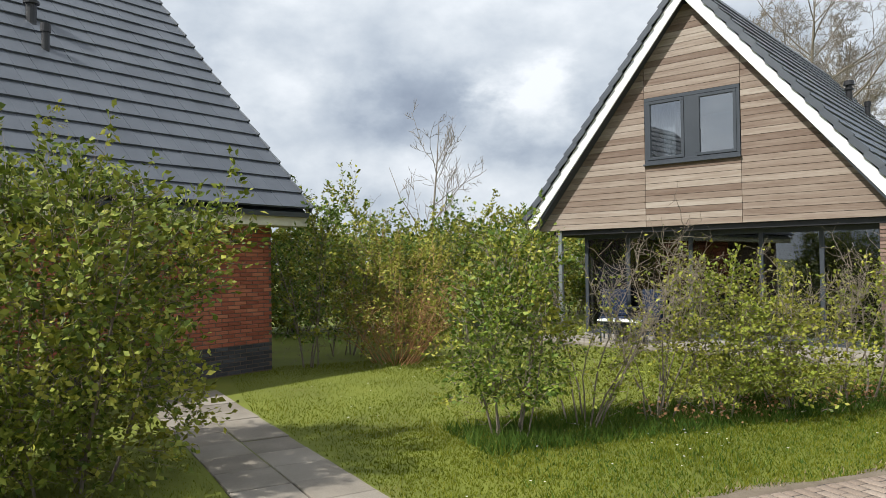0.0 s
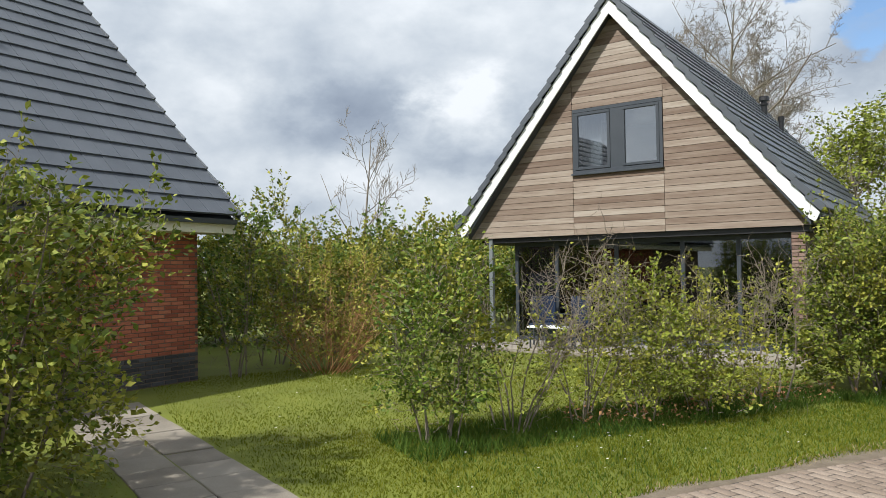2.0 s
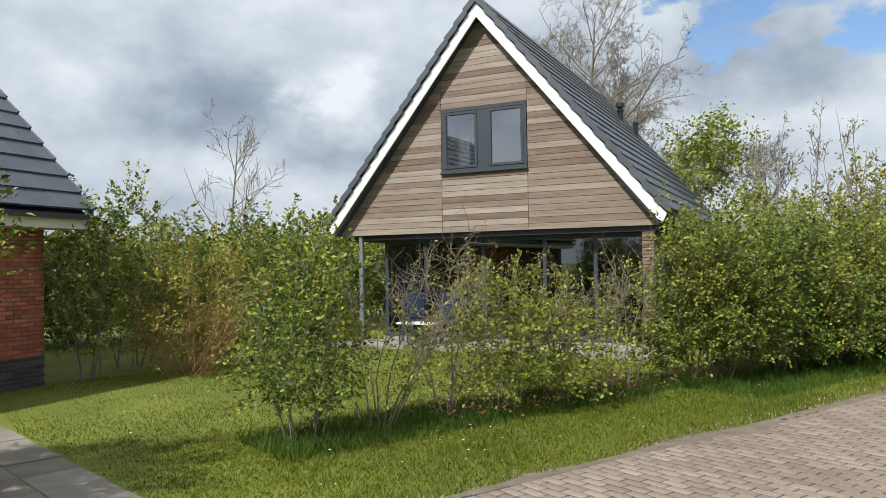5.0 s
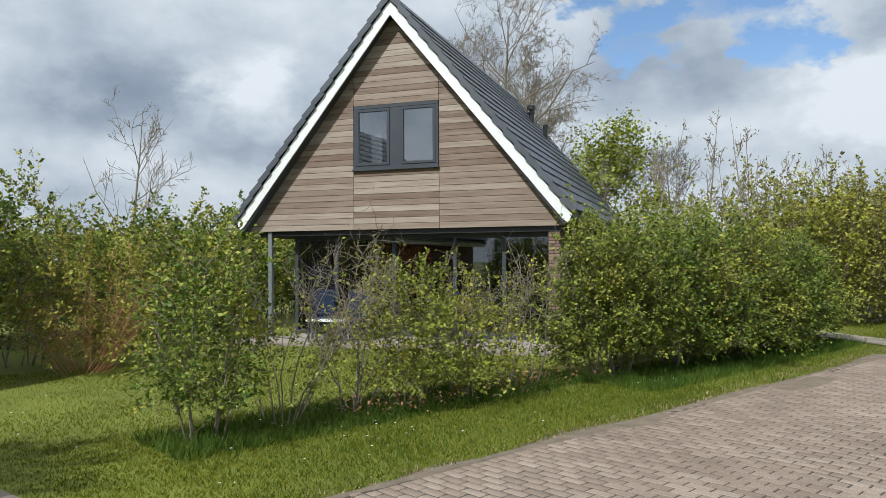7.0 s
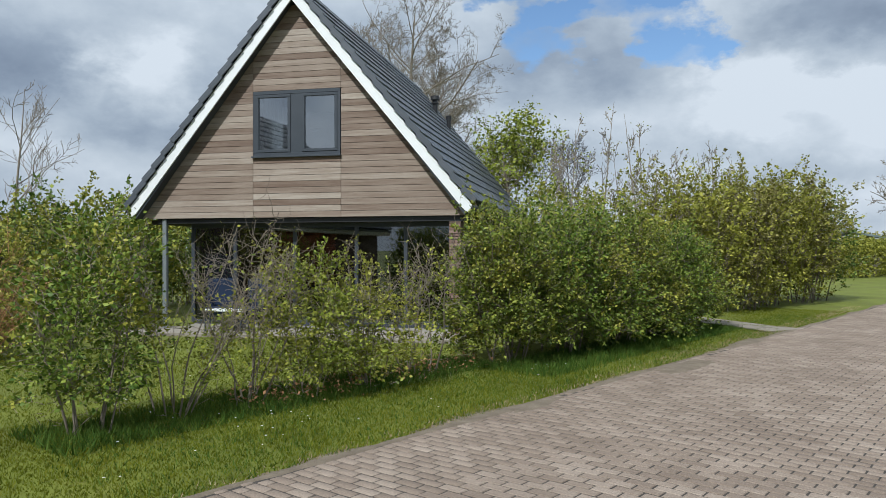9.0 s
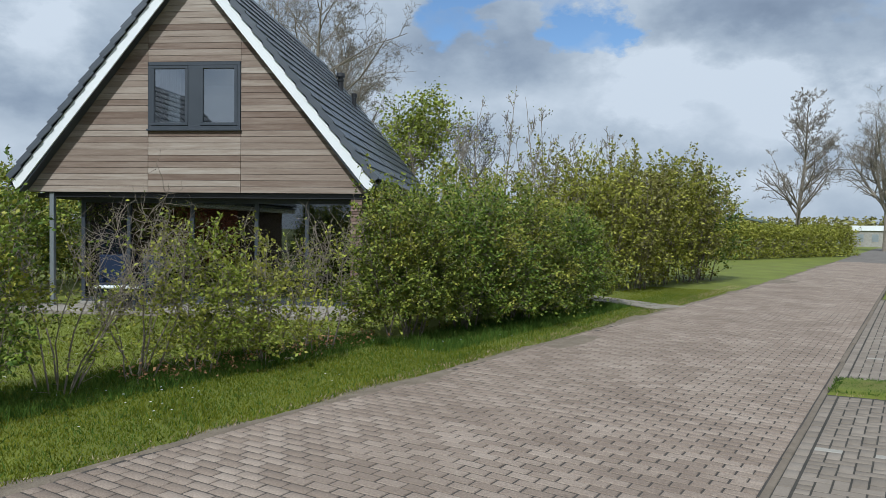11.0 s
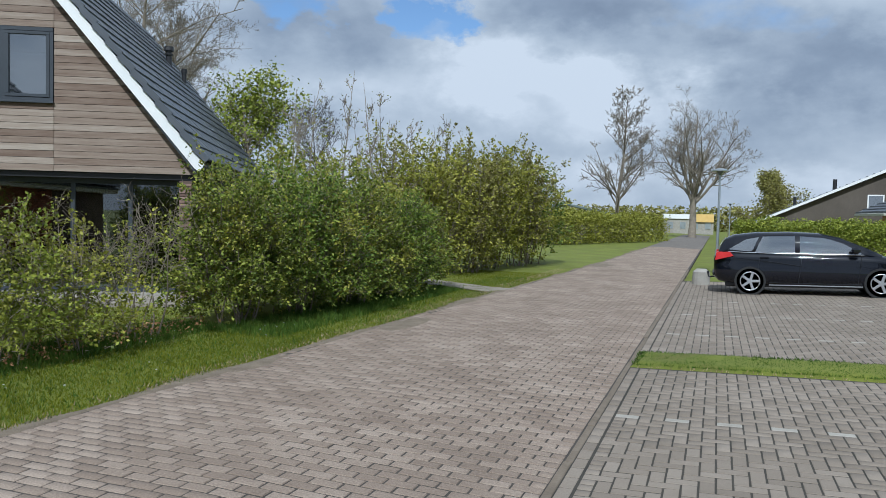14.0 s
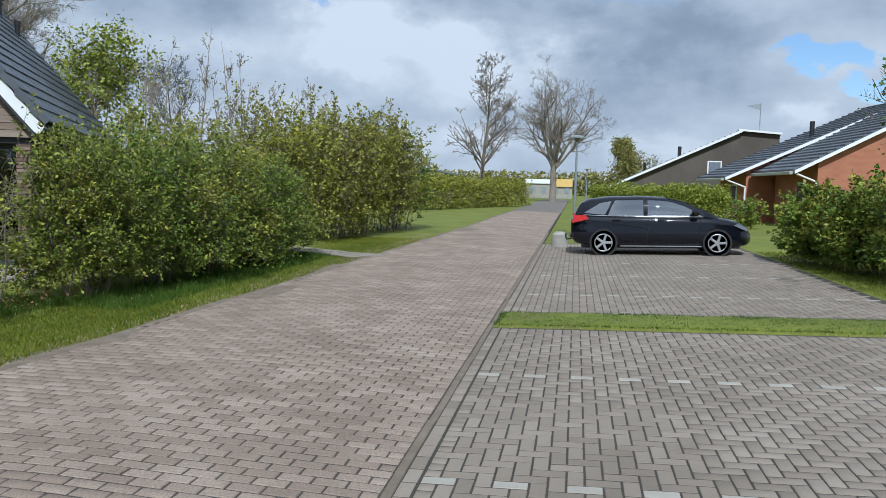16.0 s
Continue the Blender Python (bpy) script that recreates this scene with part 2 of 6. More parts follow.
M["bark"] = material("bark", [(0.3, (0.10, 0.075, 0.055)), (0.55, (0.19, 0.155, 0.12)), (0.8, (0.30, 0.26, 0.21))], 4, 50, 0.9, 0.5, stretch=(1, 1, 0.4))
M["bark_dark"] = material("bark_dark", [(0.3, (0.06, 0.05, 0.042)), (0.6, (0.11, 0.094, 0.08)), (0.8, (0.17, 0.15, 0.13))], 4, 50, 0.9, 0.4)
M["bark_pale"] = material("bark_pale", [(0.3, (0.16, 0.135, 0.105)), (0.6, (0.27, 0.23, 0.18)), (0.8, (0.37, 0.32, 0.255))], 4, 50, 0.9, 0.4)
M["twig_red"] = material("twig_red", [(0.3, (0.24, 0.12, 0.05)), (0.6, (0.42, 0.22, 0.095)), (0.8, (0.54, 0.33, 0.15))], 6, 50, 0.85, 0.2, spread=0.5, island=True)
M["kerb"] = material("kerb", [(0.3, (0.11, 0.085, 0.06)), (0.7, (0.21, 0.168, 0.125))], 5, 50, 0.95, 0.5)
M["window_glass"] = glass_material("window_glass", (0.6, 0.64, 0.66), 0.38)
M["glass"] = glass_material("glass", (0.55, 0.6, 0.62), 0.12)
M["car_glass"] = glass_material("car_glass", (0.4, 0.45, 0.45), 0.45)
# room linings: indoor shade painted in as near-black
M["room_shade"] = material("room_shade", [(0.3, (0.02, 0.02, 0.02)), (0.7, (0.045, 0.042, 0.04))], 1, 20, 0.9, 0)
M["blue_cloth"] = material("blue_cloth", [(0.3, (0.006, 0.013, 0.036)), (0.7, (0.012, 0.027, 0.066))], 3, 60, 0.9, 0.2)
M["curtain"] = material("curtain", [(0.3, (0.42, 0.45, 0.50)), (0.7, (0.62, 0.65, 0.70))], 3, 60, 0.9, 0.2)
M["car_paint"] = material("car_paint", [(0.3, (0.003, 0.004, 0.008)), (0.7, (0.005, 0.006, 0.011))], 1, 400, 0.4, 0, coat=1.0, spec=0.05)
M["rubber"] = material("rubber", [(0.3, (0.012, 0.012, 0.012)), (0.7, (0.025, 0.025, 0.025))], 8, 80, 0.85, 0.2)
M["alloy"] = material("alloy", [(0.3, (0.52, 0.53, 0.55)), (0.7, (0.66, 0.67, 0.69))], 6, 60, 0.3, 0.02, metal=0.8)
M["chrome"] = material("chrome", [(0.3, (0.7, 0.7, 0.72)), (0.7, (0.8, 0.8, 0.82))], 6, 60, 0.12, 0, metal=1.0)
M["red_lens"] = material("red_lens", [(0.3, (0.42, 0.012, 0.015)), (0.7, (0.60, 0.025, 0.03))], 6, 60, 0.15, 0, coat=1.0)
M["clear_lens"] = material("clear_lens", [(0.3, (0.10, 0.11, 0.125)), (0.7, (0.22, 0.235, 0.26))], 6, 60, 0.1, 0, coat=1.0)
M["concrete"] = material("concrete", [(0.3, (0.25, 0.23, 0.20)), (0.7, (0.38, 0.36, 0.32))], 4, 60, 0.9, 0.3)
M["cream"] = material("cream", [(0.3, (0.55, 0.52, 0.42)), (0.7, (0.66, 0.63, 0.52))], 2, 20, 0.7, 0.05)
M["sign_yellow"] = material("sign_yellow", [(0.3, (0.62, 0.40, 0.12)), (0.7, (0.72, 0.50, 0.18))], 2, 20, 0.6, 0.05)
M["green_roof"] = material("green_roof", [(0.3, (0.10, 0.13, 0.13)), (0.7, (0.15, 0.18, 0.18))], 2, 20, 0.6, 0.05)


def leaf_material(name, dark, mid, light, spread=0.7):
    return material(name, [(0.15, dark), (0.5, mid), (0.85, light)], 3.2, 12, 0.55, 0, spec=0.25, spread=spread, island=True, trans=0.17)


M["leaf_lime"] = leaf_material("leaf_lime", (0.10, 0.135, 0.014), (0.215, 0.255, 0.028), (0.36, 0.38, 0.06))
M["leaf_green"] = leaf_material("leaf_green", (0.055, 0.105, 0.012), (0.14, 0.20, 0.024), (0.27, 0.31, 0.05))
M["leaf_deep"] = leaf_material("leaf_deep", (0.055, 0.10, 0.016), (0.125, 0.185, 0.03), (0.23, 0.29, 0.06))
M["leaf_hedge"] = leaf_material("leaf_hedge", (0.055, 0.088, 0.010), (0.145, 0.185, 0.022), (0.28, 0.30, 0.05))
M["leaf_yellow"] = leaf_material("leaf_yellow", (0.125, 0.14, 0.016), (0.235, 0.24, 0.03), (0.37, 0.355, 0.06))
M["leaf_olive"] = leaf_material("leaf_olive", (0.13, 0.12, 0.03), (0.22, 0.205, 0.05), (0.32, 0.30, 0.085))
M["leaf_young"] = leaf_material("leaf_young", (0.12, 0.135, 0.014), (0.25, 0.255, 0.03), (0.42, 0.40, 0.07))
M["bark_grey"] = material("bark_grey", [(0.3, (0.135, 0.108, 0.08)), (0.6, (0.235, 0.195, 0.15)), (0.8, (0.36, 0.31, 0.25))], 5, 50, 0.9, 0.3)
# long grass: its own darker green, deepened for the shade under the shrubs
M["blade_long"] = material("blade_long", [(0.2, (0.035, 0.075, 0.010)), (0.5, (0.065, 0.12, 0.014)), (0.8, (0.12, 0.17, 0.025))], 0.9, 8, 0.75, 0, spec=0.2, spread=0.4, island=True, trans=0.3)
M["straw"] = material("straw", [(0.2, (0.20, 0.15, 0.08)), (0.5, (0.33, 0.26, 0.15)), (0.8, (0.46, 0.38, 0.24))], 2, 20, 0.9, 0, spec=0.15, spread=0.4, island=True)

# ---- builders ----


def mesh_object(name, bm, mat, parent=None, label=""):
    me = bpy.data.meshes.new(name)
    bm.to_mesh(me)
    bm.free()
    me.materials.append(mat)
    ob = new(name, me)
    if parent:
        ob.parent = parent
    if label:
        ob["label"] = label
    return ob


def part(name, bm, mat, parent, label=""):
    return mesh_object(name, bm, mat, parent, label)


def pydata(name, verts, faces, mat, parent=None, label="", smooth=False):
    me = bpy.data.meshes.new(name)
    me.from_pydata([tuple(v) for v in verts], [], faces)
    me.materials.append(mat)
    if smooth:
        me.shade_smooth()
    ob = new(name, me)
    if parent:
        ob.parent = parent
    if label:
        ob["label"] = label
    return ob


def thing(name, m, label, category, group="", kind=""):
    ob = new(name)
    ob.empty_display_size = 0.1
    ob.matrix_world = m
    return tagged(ob, label, category, group, kind)


def box(bm, x0, x1, y0, y1, z0, z1, bevel=0.0, m=None):
    r = bmesh.ops.create_cube(bm, size=1.0)
    mt = Matrix.Translation(((x0 + x1) / 2, (y0 + y1) / 2, (z0 + z1) / 2)) @ Matrix.Diagonal((x1 - x0, y1 - y0, z1 - z0, 1))
    bmesh.ops.transform(bm, matrix=(m or Matrix()) @ mt, verts=r["verts"])
    if bevel:
        edges = list({e for v in r["verts"] for e in v.link_edges})
        bmesh.ops.bevel(bm, geom=edges, offset=bevel, segments=1, affect="EDGES")


def bm_box(*a, **k):
    bm = bmesh.new()
    box(bm, *a, **k)
    return bm


def prism(bm, outline, y0, y1, m=None):
    """An outline in x, z, pushed from y0 to y1."""
    m = m or Matrix()
    a = [bm.verts.new(m @ Vector((x, y0, z))) for x, z in outline]
    b = [bm.verts.new(m @ Vector((x, y1, z))) for x, z in outline]
    n = len(a)
    bm.faces.new(a)
    bm.faces.new(b[::-1])
    for i in range(n):
        bm.faces.new((a[i], b[i], b[(i + 1) % n], a[(i + 1) % n]))
    bmesh.ops.recalc_face_normals(bm, faces=bm.faces)


def cylinder(bm, p, q, r0, r1=None, n=12):
    p, q = Vector(p), Vector(q)
    d = q - p
    m = Matrix.Translation((p + q) / 2) @ d.to_track_quat("Z", "Y").to_matrix().to_4x4()
    bmesh.ops.create_cone(bm, cap_ends=True, segments=n, radius1=r0, radius2=r0 if r1 is None else r1, depth=d.length, matrix=m)


def tube_arrays(lines, sides):
    """Tapered tubes along polylines of (points, radii), as vertices and faces."""
    V, Fc = [], []
    ang = np.linspace(0, 2 * np.pi, sides, endpoint=False)
    ca, sa = np.cos(ang), np.sin(ang)
    base = 0
    for pts, rad in lines:
        pts = np.asarray(pts, float)
        d = np.gradient(pts, axis=0)
        d /= np.linalg.norm(d, axis=1, keepdims=True) + 1e-9
        ref = np.where(np.abs(d[:, 2:]) > 0.9, np.array([[1.0, 0, 0]]), np.array([[0, 0, 1.0]]))
        s = np.cross(d, ref)
        s /= np.linalg.norm(s, axis=1, keepdims=True) + 1e-9
        u = np.cross(s, d)
        r = np.asarray(rad, float)[:, None, None]
        ring = pts[:, None] + r * (ca[None, :, None] * s[:, None] + sa[None, :, None] * u[:, None])
        V.append(ring.reshape(-1, 3))
        k = len(pts)
        for i in range(k - 1):
            for j in range(sides):
                a = base + i * sides + j
                b = base + i * sides + (j + 1) % sides
                Fc.append((a, b, b + sides, a + sides))
        base += k * sides
    return np.concatenate(V), Fc


def leaf_arrays(rng, at, size, droop=0.2, way=None):
    """Leaves, each two triangles folded along the middle, at the given places; way: the shoot that each one follows."""
    n = len(at)
    d = rng.normal(size=(n, 3))
    d[:, 2] = d[:, 2] * 0.6 - droop
    if way is not None:
        d = d * 0.75 + way * 0.8
    d /= np.linalg.norm(d, axis=1, keepdims=True)
    w = np.cross(d, rng.normal(size=(n, 3)))
    w /= np.linalg.norm(w, axis=1, keepdims=True) + 1e-9
    nn = np.cross(d, w)
    s = size * rng.uniform(0.55, 1.25, (n, 1))
    a = at
    b = at + d * s * 0.45 + w * s * 0.30 + nn * s * 0.1
    c = at + d * s
    e = at + d * s * 0.45 - w * s * 0.30 + nn * s * 0.1
    V = np.stack([a, b, c, e], 1).reshape(-1, 3)
    i = np.arange(n) * 4
    Fc = np.concatenate([np.stack([i, i + 1, i + 2], 1), np.stack([i, i + 2, i + 3], 1)])
    return V, Fc


def sprig_arrays(p, q, r):
    """Thin three-sided tapering twigs from p to q."""
    n = len(p)
    d = q - p
    d = d / (np.linalg.norm(d, axis=1, keepdims=True) + 1e-9)
    u = np.cross(d, np.array([0.31, 0.77, 0.56]))
    u /= np.linalg.norm(u, axis=1, keepdims=True) + 1e-9
    v = np.cross(d, u)
    ring = [u, -0.5 * u + 0.866 * v, -0.5 * u - 0.866 * v]
    V = np.stack([p + k * r for k in ring] + [q], 1).reshape(-1, 3)
    i = np.arange(n) * 4
    Fc = np.concatenate([np.stack([i + k, i + (k + 1) % 3, i + 3], 1) for k in range(3)])
    return V, Fc


def fast_mesh(name, V, Fc, mat, parent=None, label="", smooth=False):
    V = np.asarray(V, np.float32)
    Fc = np.asarray(Fc, np.int32)
    k = Fc.shape[1]
    me = bpy.data.meshes.new(name)
    me.vertices.add(len(V))
    me.vertices.foreach_set("co", V.ravel())
    me.loops.add(Fc.size)
    me.loops.foreach_set("vertex_index", Fc.ravel())
    me.polygons.add(len(Fc))
    me.polygons.foreach_set("loop_start", np.arange(0, Fc.size, k, dtype=np.int32))
    me.update(calc_edges=True)
    me.validate()
    me.materials.append(mat)
    if smooth:
        me.shade_smooth()
    ob = new(name, me)
    if parent:
        ob.parent = parent
    if label:
        ob["label"] = label
    return ob


def wander(rng, start, way, length, steps, jitter, up=0.0):
    pts = [np.array(start, float)]
    d = np.array(way, float)
    d /= np.linalg.norm(d)
    for _ in range(steps):
        d = d + rng.normal(size=3) * jitter + np.array([0, 0, up])
        d /= np.linalg.norm(d)
        pts.append(pts[-1] + d * length / steps)
    return np.array(pts)


def shrub(name, x, y, w, d, h, label, leaf="leaf_green", bark="bark", stems=9, twigs=26, leaves=3500, leaf_size=0.05, lean=0.5, bare=0.0,
          seed=1, low=0.05, turn=0.0, fill=0.5, category="shrub", group="", top=1.0, jitter=0.16, z=0.0, body=0.55, skirt=0.0, thick=1.0, crown=1.0, shoot=0.09, whips=14, rough=1.0, young="leaf_young", share=0.24):
    """A many-stemmed shrub in a rough envelope w x d x h. bare: share of the twigs with few leaves; fill and body: leaves on short shoots through the crown, which ends at
    crown x h; young and share: the leaf of the fresh shoots and how many there are; shoot: length of those shoots as a share of h; whips: long leafy shoots that stand out of the top."""
    rng = np.random.default_rng(seed)
    root = thing(name, pose(x, y, z, 0, 0, turn), label, category, group)
    lines, spots, fine = [], [], []
    for i in range(stems):
        a = rng.uniform(0, 2 * np.pi)
        rr = np.sqrt(rng.uniform(0, 1))
        foot = np.array([np.cos(a) * rr * w * 0.2, np.sin(a) * rr * d * 0.2, -0.03])
        a2 = a + rng.normal() * 0.5
        reach = rng.uniform(0.3, 1.0) * lean
        hh = h * rng.uniform(0.62, 1.0) * top
        way = np.array([np.cos(a2) * reach * w / h, np.sin(a2) * reach * d / h, 1.0])
        st = wander(rng, foot, way, hh, 9, max(0.06, jitter * 0.36), 0.03)
        r0 = (0.006 + 0.008 * h / 2 * rng.uniform(0.5, 1.1)) * thick
        lines.append((st, np.linspace(r0, r0 * 0.18, len(st))))
        for _ in range(twigs):
            f = rng.uniform(0.35 if bare > 0.5 else 0.12, 1.0) ** 0.8
            k = min(int(f * 9), 8)
            p = st[k] + (st[k + 1] - st[k]) * (f * 9 - k)
            b = rng.uniform(0, 2 * np.pi)
            ln = h * rng.uniform(0.10, 0.30) * (1.15 - 0.55 * f)
            tw = wander(rng, p, (np.cos(b) * w / h, np.sin(b) * d / h, rng.uniform(0.1, 1.1)), ln, 4, jitter)
            rt = max(r0 * 0.36 * (1.1 - f * 0.7), 0.0042)
            fine.append((tw, np.linspace(rt, rt * 0.4, 5)))
            leafy = 1.0 if rng.uniform() > bare else 0.12
            spots.append((tw, leafy))
            for _ in range(2):
                q = tw[rng.integers(1, 5)]
                t2 = wander(rng, q, rng.normal(size=3) + (0, 0, 0.5), ln * 0.5, 3, jitter)
                fine.append((t2, np.linspace(rt * 0.6, rt * 0.3, 4)))
                spots.append((t2, leafy))
    V, Fc = tube_arrays(lines, 6)
    fast_mesh("woody_frame", V, Fc, M[bark], root, smooth=True)["kind"] = "stuff"
    V, Fc = tube_arrays(fine, 3)
    fast_mesh("branchwork", V, Fc, M[bark], root)["kind"] = "stuff"
    wts = np.array([s[1] for s in spots])
    wts /= wts.sum()
    n1 = int(leaves * (1 - fill))
    pick = rng.choice(len(spots), n1, p=wts)
    at = np.empty((n1, 3))
    for j, k in enumerate(pick):
        pl = spots[k][0]
        f = rng.uniform(0.25, 0.999) * (len(pl) - 1)
        i = int(f)
        at[j] = pl[i] + (pl[i + 1] - pl[i]) * (f - i)
    at += rng.normal(size=at.shape) * leaf_size * 0.45
    ways = rng.normal(size=at.shape) * 0.5
    fresh = rng.uniform(size=len(at)) < share * 0.5
    # short leafy shoots, thick in lumps of the envelope and absent from its hollows
    per = 8
    ns = int(leaves * (fill + body)) // per
    if ns > 20:
        hc = h * crown
        q = rng.normal(size=(ns * 4, 3))
        q /= np.linalg.norm(q, axis=1, keepdims=True)
        q *= rng.uniform(0.2, 1.0, (ns * 4, 1)) ** 0.5
        q = np.sign(q) * np.abs(q) ** 0.88
        big = np.array([noise.noise(Vector((a * w * 0.75 + seed, b * d * 0.75, c * hc * 0.75))) for a, b, c in q])
        mid = np.array([noise.noise(Vector((a * w * 2.3 + seed, b * d * 2.3, c * hc * 2.0 + 4.0))) for a, b, c in q])
        rr = 0.95 + rough * (0.42 * big + 0.30 * mid)
        keep = (0.5 * big + mid) > -0.02
        q = (q * rr[:, None])[keep][:ns]
        if skirt:
            q[:, :2] *= 1 + skirt * np.clip(-q[:, 2:], 0, 1)
        base = q * np.array([w, d, hc]) * 0.5 + np.array([0, 0, hc * (0.49 if skirt else 0.51)])
        out = q * np.array([1.0, 1.0, 0.5]) + np.array([0, 0, 0.55]) + rng.normal(size=q.shape) * 0.55
        out /= np.linalg.norm(out, axis=1, keepdims=True)
        ln = h * shoot * rng.uniform(0.45, 1.5, (len(q), 1))
        # whips that break the outline
        wp = rng.choice(len(base), min(whips, len(base)), p=(lambda k: k / k.sum())(np.clip(q[:, 2] + 0.2, 0.001, None) ** 2))
        wb = base[wp]
        wd = rng.normal(size=wb.shape) * 0.22 + q[wp] * np.array([0.35, 0.35, 0]) + np.array([0, 0, 1.0])
        wl = h * rng.uniform(0.14, 0.30, (len(wb), 1))
        steps = np.linspace(0, 1, 6)[:-1]
        wb2 = (wb[:, None] + wd[:, None] * wl[:, None] * steps[None, :, None]).reshape(-1, 3)
        wd2 = np.repeat(wd, 5, axis=0) + rng.normal(size=(len(wb) * 5, 3)) * 0.5
        base = np.concatenate([base, wb2])
        out = np.concatenate([out, wd2 / np.linalg.norm(wd2, axis=1, keepdims=True)])
        ln = np.concatenate([ln, np.full((len(wb2), 1), h * 0.05)])
        V, Fc = sprig_arrays(np.concatenate([base, wb]), np.concatenate([base + out * ln, wb + wd * wl]), 0.0035 if h < 2.9 else 0.005)
        fast_mesh("twig_work", V, Fc, M[bark], root)["kind"] = "stuff"
        f = np.tile(np.linspace(0.15, 1.0, per), len(base))[:, None] + rng.normal(size=(len(base) * per, 1)) * 0.05
        o = np.repeat(out, per, axis=0)
        b2 = np.repeat(base, per, axis=0) + o * np.repeat(ln, per, axis=0) * f + rng.normal(size=(len(f), 3)) * leaf_size * 0.28
        at = np.concatenate([at, b2])
        ways = np.concatenate([ways, o])
        lot = np.array([noise.noise(Vector((a * 1.6 + seed, b * 1.6, c * 1.6))) for a, b, c in base]) + rng.normal(size=len(base)) * 0.16
        fresh = np.concatenate([fresh, np.repeat(lot > np.quantile(lot, 1 - share), per)])
    ok = (at[:, 2] > low * h) & (at[:, 2] < h * 1.3)
    for title, lot, mat in (("foliage", ok & ~fresh, leaf), ("young_foliage", ok & fresh, young)):
        if lot.sum() > 3:
            V, Fc = leaf_arrays(rng, at[lot], leaf_size, way=ways[lot])
            fast_mesh(title, V, Fc, M[mat], root)["kind"] = "stuff"
    return root


def tree(name, x, y, h, spread, label, bark="bark", leaf=None, leaves=0, leaf_size=0.06, seed=1, trunk=0.18, fork=0.3, levels=4, group="", upright=0.5, branches=9, thin=0.004, vase=0, z=0.0, sides=5, category="tree", sub=11):
    """A tapered trunk with limbs that divide into ever finer twigs; leaves if wanted."""
    rng = np.random.default_rng(seed)
    root = thing(name, pose(x, y, z), label, category, group)
    main = wander(rng, (0, 0, -0.05), (rng.normal() * 0.03, rng.normal() * 0.03, 1), h * 0.93, 12, 0.035, 0.03)
    lev = [[(main, np.linspace(trunk, trunk * 0.10, 13))]]
    if vase:
        main = wander(rng, (0, 0, -0.05), (0.02, 0.01, 1), h * fork * 1.15, 12, 0.02, 0.02)
        lev = [[(main, np.linspace(trunk, trunk * 0.62, 13))]]
        cur = []
        for b in range(vase):
            a = 2 * np.pi * (b + rng.uniform(-0.3, 0.3)) / vase
            out = rng.uniform(0.35, 0.85)
            tw = wander(rng, main[rng.integers(9, 13)], (np.cos(a) * out, np.sin(a) * out, 1.0), h * (1 - fork) * rng.uniform(0.85, 1.05) * (1.12 - 0.25 * out), 9, 0.09, 0.03)
            cur.append((tw, np.linspace(trunk * 0.42, trunk * 0.05, len(tw))))
        lev.append(cur)
    for lv in range(len(lev), levels):
        cur = []
        for pl, rd in lev[-1]:
            k = branches if lv == 1 else ((16 if vase else sub) if lv == 2 else 6)
            n = len(pl) - 1
            total = np.linalg.norm(np.diff(pl, axis=0), axis=1).sum()
            for b in range(k * (2 if lv == 1 else 1)):
                f = rng.uniform(fork if lv == 1 else 0.2, 0.97)
                i = min(int(f * n), n - 1)
                p = pl[i] + (pl[i + 1] - pl[i]) * (f * n - i)
                axis = pl[i + 1] - pl[i]
                axis /= np.linalg.norm(axis)
                side = np.cross(axis, rng.normal(size=3))
                side /= np.linalg.norm(side)
                way = axis * upright + side * (1.0 - upright * 0.5) + np.array([0, 0, 0.15])
                if lv == 1:
                    ln = spread * rng.uniform(0.6, 1.05) * (1.15 - 0.75 * max(0, f - fork) / (1 - fork))
                else:
                    ln = total * rng.uniform(0.28, 0.55) * (1.1 - 0.5 * f)
                tw = wander(rng, p, way, ln, 6 if lv < 3 else 4, 0.13, 0.05)
                r = max(rd[i] * (0.5 if lv == 1 else 0.55), thin)
                cur.append((tw, np.linspace(r, max(r * 0.3, thin * 0.6), len(tw))))
        lev.append(cur)
    V, Fc = tube_arrays(lev[0], 10)
    fast_mesh("trunk", V, Fc, M[bark], root, smooth=True)
    V, Fc = tube_arrays(lev[1], sides)
    fast_mesh("branch_frame", V, Fc, M[bark], root, smooth=True)["kind"] = "stuff"
    rest = [l for lv in lev[2:] for l in lv]
    if rest:
        V, Fc = tube_arrays(rest, 3)
        fast_mesh("branchwork", V, Fc, M[bark], root)["kind"] = "stuff"
    if leaf:
        src = lev[-1]
        pick = rng.integers(0, len(src), leaves)
        at = np.empty((leaves, 3))
        for j, k in enumerate(pick):
            pl = src[k][0]
            at[j] = pl[rng.integers(1, len(pl))]
        at += rng.normal(size=at.shape) * leaf_size * 1.2
        V, Fc = leaf_arrays(rng, at, leaf_size)
        fast_mesh("crown", V, Fc, M[leaf], root)["kind"] = "stuff"
    return root


